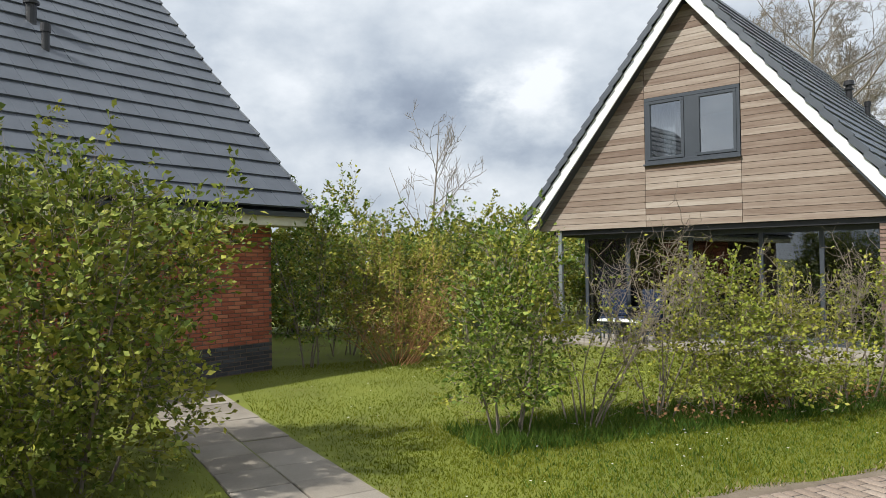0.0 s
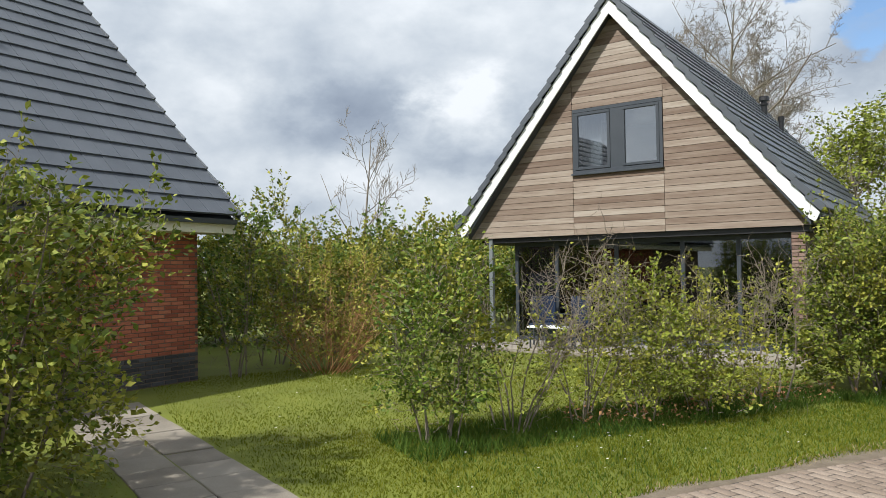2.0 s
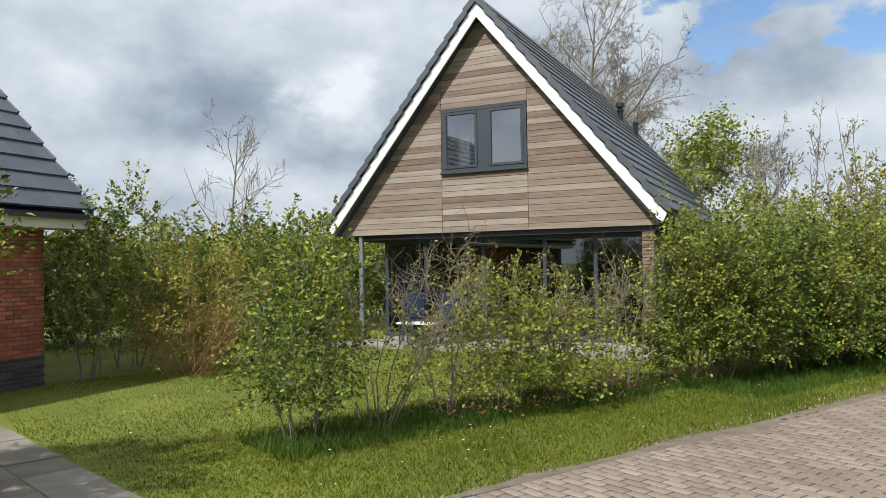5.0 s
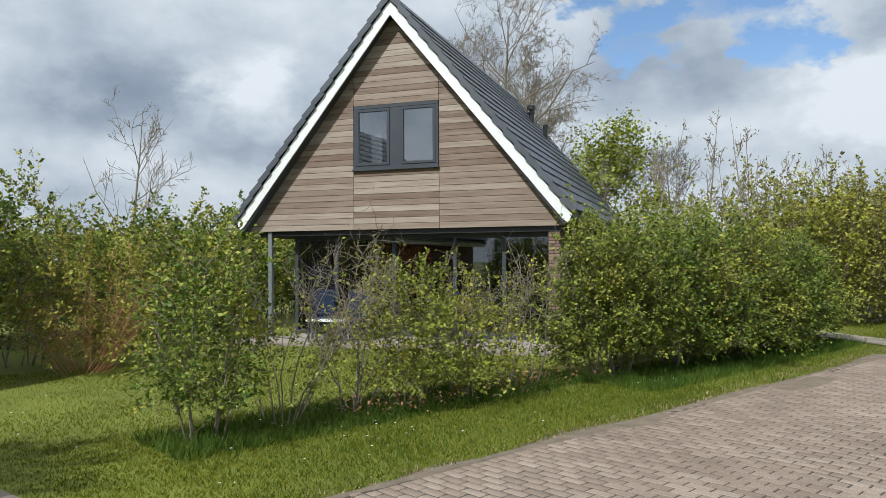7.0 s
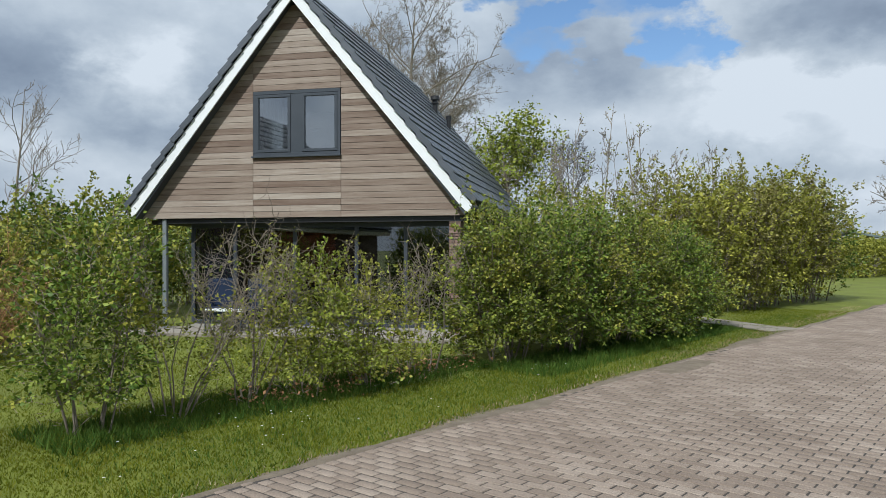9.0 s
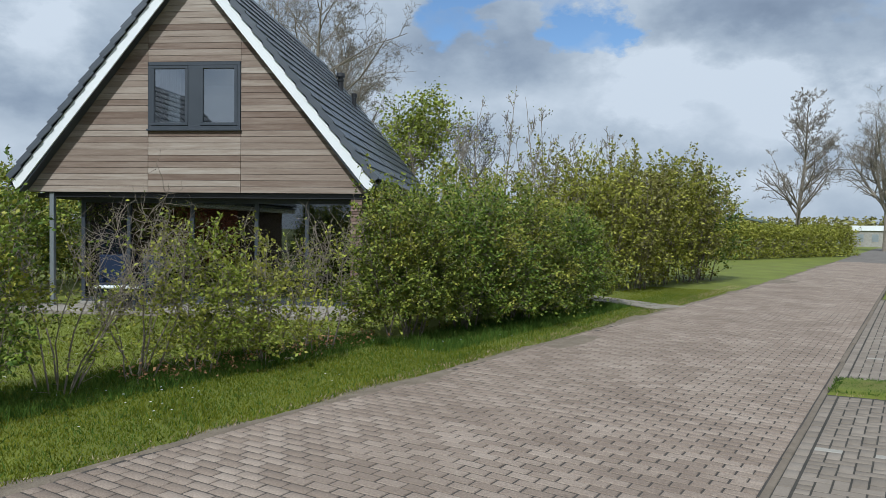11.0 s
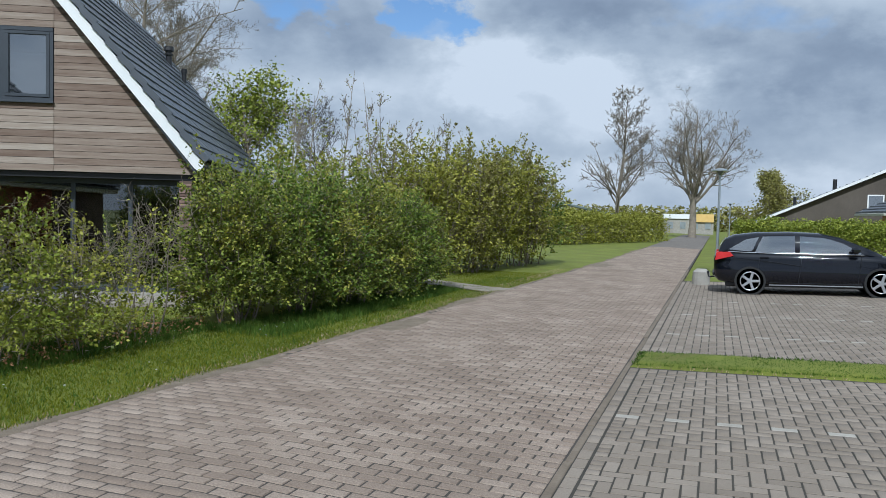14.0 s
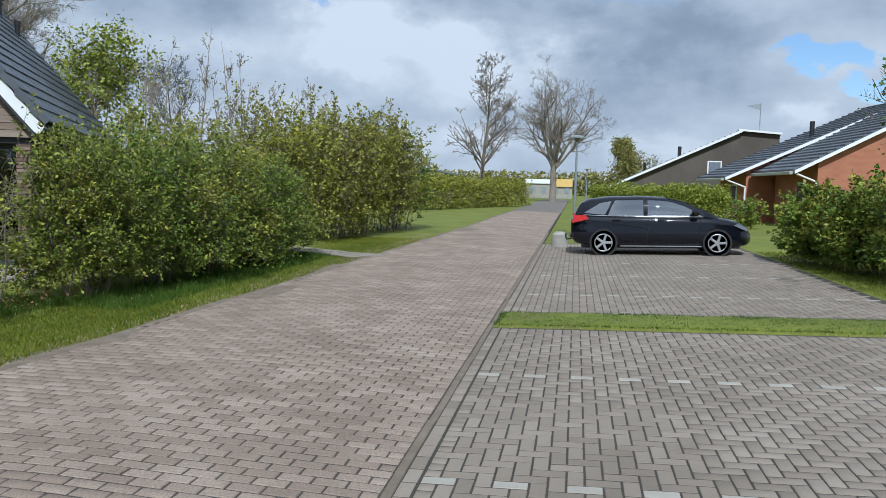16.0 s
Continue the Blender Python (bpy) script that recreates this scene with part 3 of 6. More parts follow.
def hedge(name, x0, y0, x1, y1, depth, h, label, leaf, leaves, leaf_size, seed, bumpy=0.12, group="", category="hedge", twiggy=60, bark="bark"):
    """A clipped or grown-out hedge along a line: stems within, leaves thick towards its skin."""
    rng = np.random.default_rng(seed)
    L = math.hypot(x1 - x0, y1 - y0)
    root = thing(name, pose(x0, y0, 0, 0, 0, math.degrees(math.atan2(y1 - y0, x1 - x0))), label, category, group)
    lines = []
    for i in range(int(L * twiggy / 4)):
        p = np.array([rng.uniform(0, L), rng.normal() * depth * 0.12, 0])
        lines.append((wander(rng, p, (rng.normal() * 0.25, rng.normal() * 0.35, 1), h * rng.uniform(0.75, 1.05), 6, 0.12), np.linspace(0.014, 0.003, 7)))
    V, Fc = tube_arrays(lines, 4)
    fast_mesh("woody_frame", V, Fc, M[bark], root)["kind"] = "stuff"
    s = rng.uniform(0, L, leaves)
    ang = rng.uniform(0, np.pi, leaves)
    rad = rng.uniform(0.35, 1, leaves) ** 0.4
    wob = np.array([noise.noise(Vector((a * 1.4, b * 1.3, seed))) for a, b in zip(s, ang)])
    wob2 = np.array([noise.noise(Vector((a * 4.0, b * 3.0, seed + 5.0))) for a, b in zip(s, ang)])
    rad = rad * (1 + bumpy * 2.2 * wob + bumpy * 1.6 * wob2)
    ce = np.sign(np.cos(ang)) * np.abs(np.cos(ang)) ** 0.55
    se = np.sin(ang) ** 0.55
    low = rng.uniform(0.03, 1, leaves)
    at = np.stack([s, ce * depth / 2 * rad, np.where(np.abs(ce) > 0.8, low, se) * h * np.clip(rad, 0, 1.12)], 1)
    V, Fc = leaf_arrays(rng, at, leaf_size)
    fast_mesh("foliage", V, Fc, M[leaf], root)["kind"] = "stuff"
    return root

# ---- ground, road, parking ----
KERB = 1.46
ROAD_L = -2.42


def road_left(y):
    return ROAD_L + 0.021 * max(0.0, y - 3.0) * (1 if y < 30 else 27 / max(27, y - 3))


def floor_z(x):
    """The road falls to a shallow gutter at its right edge; the bays rise from there."""
    if x < -0.4:
        return 0.0
    if x < KERB:
        return -0.07 * (x + 0.4) / (KERB + 0.4)
    return -0.07 + 0.028 * (min(x, 7.4) - KERB)


def ground_sheet():
    """One sheet to the horizon, finer near the road."""
    xs = sorted(set([-1500, -600, -250, -120, -70, -45] + list(np.arange(-30, 31, 1.5)) + [45, 70, 120, 250, 600, 1500]))
    ys = sorted(set([-1500, -600, -250, -120, -70, -40] + list(np.arange(-25, 60, 1.5)) + [75, 100, 140, 200, 300, 600, 1500]))
    V = []
    for y in ys:
        for x in xs:
            z = -0.035
            if abs(x) < 40 and abs(y) < 60 and (x < -3.2 or x > 7.4):
                z += 0.03 * noise.noise(Vector((x * 0.35, y * 0.35, 0.3))) + 0.02
            z += floor_z(x) - (0.05 if -3 < x < 7.4 else 0)
            V.append((x, y, z))
    n = len(xs)
    Fc = [(j * n + i, j * n + i + 1, (j + 1) * n + i + 1, (j + 1) * n + i) for j in range(len(ys) - 1) for i in range(n - 1)]
    ob = fast_mesh("ground", V, Fc, M["lawn"], smooth=True)
    return tagged(ob, "green mown lawn with daisies and paler worn patches", "lawn", kind="structure")


ground_sheet()


def brick_shape(name, w, l, h, mat, c=0.006):
    """One paver, its upper edges worn round."""
    V = [(-w / 2, -l / 2, -h), (w / 2, -l / 2, -h), (w / 2, l / 2, -h), (-w / 2, l / 2, -h),
         (-w / 2, -l / 2, -c), (w / 2, -l / 2, -c), (w / 2, l / 2, -c), (-w / 2, l / 2, -c),
         (-w / 2 + c, -l / 2 + c, 0), (w / 2 - c, -l / 2 + c, 0), (w / 2 - c, l / 2 - c, 0), (-w / 2 + c, l / 2 - c, 0)]
    Fc = []
    for a in (0, 4):
        for i in range(4):
            j = (i + 1) % 4
            Fc.append((a + i, a + j, a + 4 + j, a + 4 + i))
    Fc.append((8, 9, 10, 11))
    me = bpy.data.meshes.new(name)
    me.from_pydata(V, [], Fc)
    me.materials.append(mat)
    return me, np.array(V), np.array(Fc)


def lay(name, field, places, shape, parent, near, mat_field, tilt=0.006, lift=0.004, seed=3):
    """Pavers at (x, y, turn): those for which near() holds as pieces of their own, up to 300; the others joined."""
    rng = np.random.default_rng(seed)
    me, BV, BF = shape
    pieces = 0
    VV, FF = [], []
    base = 0
    for x, y, a in places:
        dz = rng.normal() * lift + floor_z(x)
        rx, ry = rng.normal(size=2) * tilt
        m = Matrix.Translation((x, y, dz)) @ Euler((rx, ry - (floor_z(x + 0.05) - floor_z(x - 0.05)) * 10, 0)).to_matrix().to_4x4() @ Euler((0, 0, a + rng.normal() * 0.008)).to_matrix().to_4x4()
        if pieces < 300 and near(x, y):
            ob = new(name, me)
            ob.parent = parent
            ob.matrix_local = m
            pieces += 1
        else:
            R = np.array(m.to_3x3())
            VV.append(BV @ R.T + np.array(m.translation))
            FF.append(BF + base)
            base += len(BV)
    if VV:
        ob = fast_mesh(field, np.concatenate(VV), np.concatenate(FF), mat_field, parent)
        ob["kind"] = "stuff"


def road(ys, z, mat):
    V, Fc = [], []
    for y in ys:
        V += [(road_left(y) - 0.02, y, z), (KERB, y, z + floor_z(KERB)), (road_left(y) - 0.02, y, -0.2), (KERB, y, -0.2), (-0.4, y, z)]
    for i in range(len(ys) - 1):
        a = i * 5
        Fc += [(a, a + 4, a + 9, a + 5), (a + 4, a + 1, a + 6, a + 9), (a + 2, a, a + 5, a + 7), (a + 1, a + 3, a + 8, a + 6)]
    ob = pydata("road", V, Fc, M[mat])
    return tagged(ob, "narrow village road of weathered brown clinker pavers", "road", kind="structure")


ROAD = road([-30, -10, 0, 3, 6, 10, 15, 20, 25, 30, 40, 50], -0.0055, "road_joint")
road([50, 60, 80, 105], -0.004, "road_bed")


def parking(name, y0, y1, x1):
    k, e = floor_z(KERB) - 0.0038, floor_z(x1) - 0.0038
    V = [(KERB, y0, k), (x1, y0, e), (x1, y1, e), (KERB, y1, k),
         (KERB, y0, -0.2), (x1, y0, -0.2), (x1, y1, -0.2), (KERB, y1, -0.2)]
    Fc = [(0, 1, 2, 3), (0, 4, 5, 1), (1, 5, 6, 2), (2, 6, 7, 3), (3, 7, 4, 0)]
    ob = pydata(name, V, Fc, M["joint"])
    return tagged(ob, "parking bays of grey concrete pavers with white marker pavers", "parking", kind="structure")


STRIP = (8.68, 9.72)
PARK_A = parking("pavement", -6.0, STRIP[0], 7.2)
PARK_B = parking("pavement", STRIP[1], 22.5, 6.9)

# ---- house with wooden gable ----
TH = 27.12
HX, HY = -9.38, 9.28
SLOPE = 1.214
HALF = 3.51
APEX = 6.72          # outer top of the barge boards
SL = math.atan(SLOPE)


def roof_tile_shape(w, l, name):
    """A flat interlocking tile: lower edge thick and lapped over the next, a raised side roll."""
    t = 0.05
    V = [(-w / 2, 0, 0.018), (w / 2, 0, 0.018), (w / 2, l, -0.022), (-w / 2, l, -0.022),
         (-w / 2, 0, t), (w / 2, 0, t), (w / 2, l, t - 0.03), (-w / 2, l, t - 0.03),
         (-w / 2 + 0.03, 0, t), (-w / 2 + 0.03, l, t - 0.03), (-w / 2 + 0.012, 0, t + 0.002), (-w / 2 + 0.012, l, t - 0.028)]
    Fc = [(0, 1, 5, 4), (1, 2, 6, 5), (3, 0, 4, 7), (8, 5, 6, 9), (10, 8, 9, 11), (4, 10, 11, 7)]
    me = bpy.data.meshes.new(name)
    me.from_pydata(V, [], Fc)
    me.materials.append(M["tile"])
    return me, np.array(V), Fc


def tile_slope(parent, side, v0, v1, u_eave, z_eave, slope, courses, exposure, width, near_v, seed, lower_first=True):
    """Courses of tiles up one slope; side +1 faces +u. near_v: the stretch of v laid as single tiles."""
    rng = np.random.default_rng(seed)
    ang = math.atan(slope)
    me, TV, TF = roof_tile_shape(width, exposure * 1.12, "roof_tile")
    up = Vector((-side * math.cos(ang), 0, math.sin(ang)))
    along = Vector((0, side, 0))
    out = along.cross(up)
    VV, FF, base, pieces = [], [], 0, 0
    cols = int(round((v1 - v0) / width))
    for c in range(courses):
        for k in range(cols):
            v = v0 + (k + 0.5) * (v1 - v0) / cols
            o = Vector((side * u_eave, v, z_eave)) + up * (c * exposure) + out * rng.normal() * 0.002
            m = Matrix((along, up, out)).transposed().to_4x4()
            m.translation = o
            m = m @ Matrix.Rotation(rng.normal() * 0.004, 4, "Z")
            if near_v and near_v[0] <= v <= near_v[1] and pieces < 300:
                ob = new("roof_tile", me)
                ob.parent = parent
                ob.matrix_local = m
                pieces += 1
            else:
                R = np.array(m.to_3x3())
                VV.append(TV @ R.T + np.array(m.translation))
                FF += [tuple(i + base for i in f) for f in TF]
                base += len(TV)
    if VV:
        ob = fast_mesh("tile_field", np.concatenate(VV), FF, M["tile_field"], parent)
        ob["kind"] = "stuff"


def gable_house_roof(root, half, slope, apex, v0, v1, courses, near_v, seed, tile_w=0.3, barges=(True, True)):
    """Boarding, tiles, ridge, barge boards, gutters of a steep gable roof."""
    ang = math.atan(slope)
    ze = apex - slope * half
    deck = bmesh.new()
    t = 0.09
    prism(deck, [(-half, ze - 0.02), (0, apex - 0.02), (half, ze - 0.02), (half, ze - 0.02 - t), (0, apex - 0.02 - t), (-half, ze - 0.02 - t)], v0 + 0.05, v1 - 0.05)
    roof = part("roof", deck, M["anthracite"], root, "anthracite tiled steep gable roof")
    length = math.hypot(half, half * slope) + 0.06
    ex = length / courses
    for side in (1, -1):
        tile_slope(roof, side, v0, v1, half + 0.05, ze + 0.045, slope, courses, ex, tile_w, near_v if side == 1 else None, seed + side)
    # ridge caps
    n = int((v1 - v0) / 0.4)
    pitch = (v1 - v0) / n
    rb = bmesh.new()
    prism(rb, [(-0.14, apex - 0.03), (-0.05, apex + 0.11), (0.05, apex + 0.11), (0.14, apex - 0.03)], 0, pitch - 0.012)
    rme = bpy.data.meshes.new("ridge_cap")
    rb.to_mesh(rme)
    rb.free()
    rme.materials.append(M["tile"])
    for i in range(n):
        ob = new("ridge_cap", rme)
        ob.parent = roof
        ob.matrix_local = Matrix.Translation((0, v0 + i * pitch, 0))
    # verge tiles that wrap the ends, stepped course by course
    vt = bm_box(-ex * 1.04, 0.0, 0, 0.03, -0.07, 0.045, bevel=0.004)
    vme = bpy.data.meshes.new("verge_tile")
    vt.to_mesh(vme)
    vt.free()
    vme.materials.append(M["tile"])
    for side in (1, -1):
        for c in range(courses):
            for v in (v0 - 0.03, v1):
                o = Vector((side * (half + 0.05), v, ze + 0.045)) + Vector((-side * math.cos(ang), 0, math.sin(ang))) * (c * ex)
                m = Matrix.Translation(o) @ Matrix.Rotation(side * ang, 4, "Y") @ Matrix.Translation((0, 0, 0.028)) @ Matrix.Rotation(-side * 0.11, 4, "Y")
                if side == -1:
                    m = m @ Matrix.Translation((ex * 1.04, 0, 0))
                ob = new("verge_tile", vme)
                ob.parent = roof
                ob.matrix_local = m
    wd = 0.29
    for face in (0, 1):
        if not barges[face]:
            continue
        y0 = v0 + 0.02 if face == 0 else v1 - 0.05
        for side in (1, -1):
            b = bmesh.new()
            prism(b, [(0, apex - 0.005), (side * half, ze - 0.005), (side * (half - 0.07), ze - 0.15), (side * (half - 0.16), ze - wd + slope * 0.16), (0, apex - wd)], y0, y0 + 0.03)
            part("barge_board", b, M["white"], roof, "white painted barge board")
        s = bmesh.new()
        prism(s, [(-half + .14, ze - 0.14 + .0), (0, apex - 0.14), (half - .14, ze - 0.14), (half - .14, ze - 0.20), (0, apex - 0.21), (-half + .14, ze - 0.20)], min(y0 + 0.03, y0 + 0.28), y0 + 0.28) if face == 0 else None
        if face == 0:
            part("soffit", s, M["anthracite"], roof)
        else:
            s.free()
    for side in (1, -1):
        g = bmesh.new()
        x = side * (half + 0.06)
        prism(g, [(x - 0.065, ze - 0.01), (x - 0.055, ze - 0.08), (x + 0.055, ze - 0.08), (x + 0.065, ze - 0.01), (x + 0.055, ze - 0.01), (x + 0.045, ze - 0.07), (x - 0.045, ze - 0.07), (x - 0.055, ze - 0.01)], v0 + 0.1, v1 - 0.1)
        part("gutter", g, M["anthracite"], roof)
    return roof


def roof_pipe(parent, u, v, z, h, r, cowl):
    b = bmesh.new()
    cylinder(b, (u, v, z - 0.25), (u, v, z + h), r, n=14)
    if cowl:
        cylinder(b, (u, v, z + h - 0.02), (u, v, z + h + 0.09), r * 1.75, r * 1.6, 14)
        cylinder(b, (u, v, z + h - 0.14), (u, v, z + h - 0.10), r * 1.5, n=14)
    else:
        cylinder(b, (u, v, z + h - 0.12), (u, v, z + h), r * 1.3, n=14)
    cylinder(b, (u, v, z - 0.08), (u, v, z + 0.08), r * 1.9, r * 1.2, 14)
    part("vent_pipe", b, M["black"], parent, "black roof vent pipe")


def window_unit(parent, name, x0, x1, z0, z1, y, panes, mat, frame_w=0.07, mull=0.12):
    """A frame with a sash round every pane; the pane sits back in it."""
    f = bmesh.new()
    box(f, x0, x1, y - 0.02, y + 0.06, z0, z0 + frame_w, 0.006)
    box(f, x0, x1, y - 0.02, y + 0.06, z1 - frame_w, z1, 0.006)
    box(f, x0, x0 + frame_w, y - 0.02, y + 0.06, z0 + frame_w, z1 - frame_w)
    box(f, x1 - frame_w, x1, y - 0.02, y + 0.06, z0 + frame_w, z1 - frame_w)
    w = part(name, f, mat, parent, "dark grey framed window")
    sl = bmesh.new()
    box(sl, x0 - 0.02, x1 + 0.02, y - 0.07, y - 0.02, z0 - 0.03, z0 + 0.005, 0.004)
    part("sill", sl, mat, w)
    n = len(panes)
    for i, (a, b) in enumerate(panes):
        s = bmesh.new()
        sw = 0.055
        za, zb = z0 + frame_w + 0.005, z1 - frame_w - 0.005
        box(s, a, b, y - 0.03, y + 0.03, za, za + sw, 0.005)
        box(s, a, b, y - 0.03, y + 0.03, zb - sw, zb, 0.005)
        box(s, a, a + sw, y - 0.03, y + 0.03, za + sw, zb - sw)
        box(s, b - sw, b, y - 0.03, y + 0.03, za + sw, zb - sw)
        part("sash", s, mat, w)
        g = bm_box(a + sw, b - sw, y + 0.0, y + 0.012, za + sw, zb - sw)
        gl = part("pane", g, M["window_glass"], w)
        gl.visible_shadow = False
    if mull:
        mm = bm_box(panes[0][1], panes[1][0], y - 0.015, y + 0.05, z0 + frame_w, z1 - frame_w)
        part("mullion", mm, mat, w)
    return w


def brick_wall(parent, o, along, length, z0, z1, rows_dark, seed, mat="brick", limit=300, far_end=False):
    """Bricks in running bond standing 6 mm proud of the mortar; along: the unit way of the wall, its outer side to the right of it."""
    rng = np.random.default_rng(seed)
    along = Vector(along)
    out = along.cross(Vector((0, 0, 1)))
    bl, bh, j = 0.21, 0.05, 0.0105
    shapes = {}
    for key in (mat, "dark_brick"):
        me = bpy.data.meshes.new("brick")
        c = 0.004
        V = [(-bl / 2, 0, -bh / 2), (bl / 2, 0, -bh / 2), (bl / 2, 0, bh / 2), (-bl / 2, 0, bh / 2),
             (-bl / 2 + c, 0.009, -bh / 2 + c), (bl / 2 - c, 0.009, -bh / 2 + c), (bl / 2 - c, 0.009, bh / 2 - c), (-bl / 2 + c, 0.009, bh / 2 - c)]
        me.from_pydata(V, [], [(0, 1, 5, 4), (1, 2, 6, 5), (2, 3, 7, 6), (3, 0, 4, 7), (4, 5, 6, 7)])
        me.materials.append(M[key])
        shapes[key] = me
    rows = int((z1 - z0) / (bh + j))
    count = 0
    spots = []
    for r in range(rows):
        s = -(bl + j) / 2 * (r % 2)
        while s < length:
            a, b = max(s, 0), min(s + bl, length)
            if b - a > 0.05:
                spots.append((a, b, r))
            s += bl + j
    spots.sort(key=lambda q: q[0], reverse=far_end)
    for a, b, r in spots[:limit]:
        z = z0 + (r + 0.5) * (bh + j)
        ob = new("brick", shapes["dark_brick" if r < rows_dark else mat])
        ob.parent = parent
        m = Matrix((along, out, Vector((0, 0, 1)))).transposed().to_4x4()
        m.translation = Vector(o) + along * ((a + b) / 2) + Vector((0, 0, z)) + out * rng.normal() * 0.0012
        ob.matrix_local = m @ Matrix.Diagonal(((b - a) / bl, 1, 1, 1))
    VV, FF = [], []
    for dark in (True, False):
        VV, FF, base = [], [], 0
        for a, b, r in spots[limit:]:
            if (r < rows_dark) != dark:
                continue
            z = z0 + (r + 0.5) * (bh + j)
            p = [Vector(o) + along * s + Vector((0, 0, z + h)) + out * d for d, s0, s1, h0, h1 in ((0, a, b, -bh / 2, bh / 2), (0.009, a + .004, b - .004, -bh / 2 + .004, bh / 2 - .004))
                 for s, h in ((s0, h0), (s1, h0), (s1, h1), (s0, h1))]
            VV += [tuple(q) for q in p]
            FF += [(base, base + 1, base + 5, base + 4), (base + 1, base + 2, base + 6, base + 5), (base + 2, base + 3, base + 7, base + 6), (base + 3, base, base + 4, base + 7), (base + 4, base + 5, base + 6, base + 7)]
            base += 8
        if VV:
            ob = fast_mesh("brick_field", VV, FF, M["dark_brick" if dark else "brick_field"], parent)
            ob["kind"] = "stuff"


def wooden_gable_house():
    root = thing("house", pose(HX, HY, 0, 0, 0, TH), "steep-gabled holiday house with weathered wooden boarding and anthracite tiled roof", "house")
    v0, v1 = -0.27, 9.0
    ze = APEX - SLOPE * HALF
    roof = gable_house_roof(root, HALF, SLOPE, APEX, v0, v1, 17, (v0, 4.3), 11)
    roof_pipe(roof, 1.0, 7.6, APEX - SLOPE * 1.0, 0.52, 0.075, True)
    roof_pipe(roof, 1.42, 7.55, APEX - SLOPE * 1.42, 0.52, 0.06, False)
    # gable wall behind the boards, with the window opening through it
    zb = 2.27
    wx, wz0, wz1 = 0.905, 3.464, 4.741
    top = APEX - 0.2
    g = bmesh.new()
    hb = (top - zb) / SLOPE

    def at(z):
        return (top - z) / SLOPE
    prism(g, [(-hb, zb), (hb, zb), (at(wz0), wz0), (-at(wz0), wz0)], 0.03, 0.25)
    prism(g, [(-at(wz0), wz0), (-wx, wz0), (-wx, wz1), (-at(wz1), wz1)], 0.03, 0.25)
    prism(g, [(wx, wz0), (at(wz0), wz0), (at(wz1), wz1), (wx, wz1)], 0.03, 0.25)
    prism(g, [(-at(wz1), wz1), (at(wz1), wz1), (0, top)], 0.03, 0.25)
    wall = part("wall", g, M["black"], root)
    # boards
    bh = 0.118
    z = zb
    row = 0
    while z < top - 0.12:
        z2 = min(z + bh - 0.008, top - 0.02)
        cuts = [-20, -0.912, 0.915, 20]
        for a, b in zip(cuts[:-1], cuts[1:]):
            l0, l1 = max(a + 0.004, -at(z)), max(a + 0.004, -at(z2))
            r0, r1 = min(b - 0.004, at(z)), min(b - 0.004, at(z2))
            spans = [(l0, r0, l1, r1)]
            if z2 > wz0 - 0.02 and z < wz1 - 0.002 and a < 0 < b:
                spans = []
            for p0, q0, p1, q1 in spans:
                if q0 - p0 < 0.04 or q1 - p1 < 0.005:
                    continue
                bm = bmesh.new()
                prism(bm, [(p0, z), (q0, z), (q1, z2), (p1, z2)], -0.012, 0.024)
                part("board", bm, M["cladding"], wall)
        z += bh
        row += 1
    window_unit(root, "window", -wx, wx, wz0, wz1, 0.0, [(-wx + 0.06, -0.12), (0.12, wx - 0.06)], M["anthracite"], mull=0.24)
    # curtain behind the upper window, and a room box painted near-black as if unlit
    cb = bmesh.new()
    for i in range(9):
        x = -0.82 + i * 0.045
        cylinder(cb, (x, 0.34 + 0.012 * (i % 2), wz0 + 0.05), (x, 0.34 + 0.012 * (i % 2), wz1 - 0.05), 0.026, n=8)
    part("curtain", cb, M["curtain"], root, "pale blue curtain behind the glass")
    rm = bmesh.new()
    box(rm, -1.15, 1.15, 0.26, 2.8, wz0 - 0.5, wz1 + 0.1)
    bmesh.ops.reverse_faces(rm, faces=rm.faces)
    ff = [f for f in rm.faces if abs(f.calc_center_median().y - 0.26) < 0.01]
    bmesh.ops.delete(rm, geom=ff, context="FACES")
    part("upper_room", rm, M["room_shade"], root)
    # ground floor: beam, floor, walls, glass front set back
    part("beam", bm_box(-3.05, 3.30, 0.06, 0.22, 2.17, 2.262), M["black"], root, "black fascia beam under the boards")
    # ceiling and back wall take the near-black colour that paints the indoor shade
    part("ceiling_board", bm_box(-3.3, 3.28, 0.22, 8.9, 2.16, 2.25), M["room_shade"], root)
    GV = 0.42
    gx0, gx1 = -2.50, 3.02
    f = bmesh.new()
    box(f, gx0, gx1, GV - 0.03, GV + 0.03, 0.12, 0.20)
    box(f, gx0, gx1, GV - 0.03, GV + 0.03, 2.08, 2.16)
    for x in (gx0, gx1 - 0.07):
        box(f, x, x + 0.07, GV - 0.03, GV + 0.03, 0.2, 2.08)
    bmesh.ops.remove_doubles(f, verts=f.verts, dist=0.0005)
    fr = part("glass_front", f, M["anthracite"], root, "dark framed full-height glazing")
    for x in (-1.55, -0.25, 1.05, 2.05):
        part("mullion", bm_box(x, x + 0.07, GV - 0.035, GV + 0.035, 0.2, 2.08), M["anthracite"], fr)
    xs = [gx0, -1.55, -0.25, 1.05, 2.05, gx1 - 0.07]
    for a, b in zip(xs[:-1], xs[1:]):
        pn = part("pane", bm_box(a + 0.07, b, GV - 0.006, GV + 0.006, 0.2, 2.08), M["glass"], fr)
        pn.visible_shadow = False
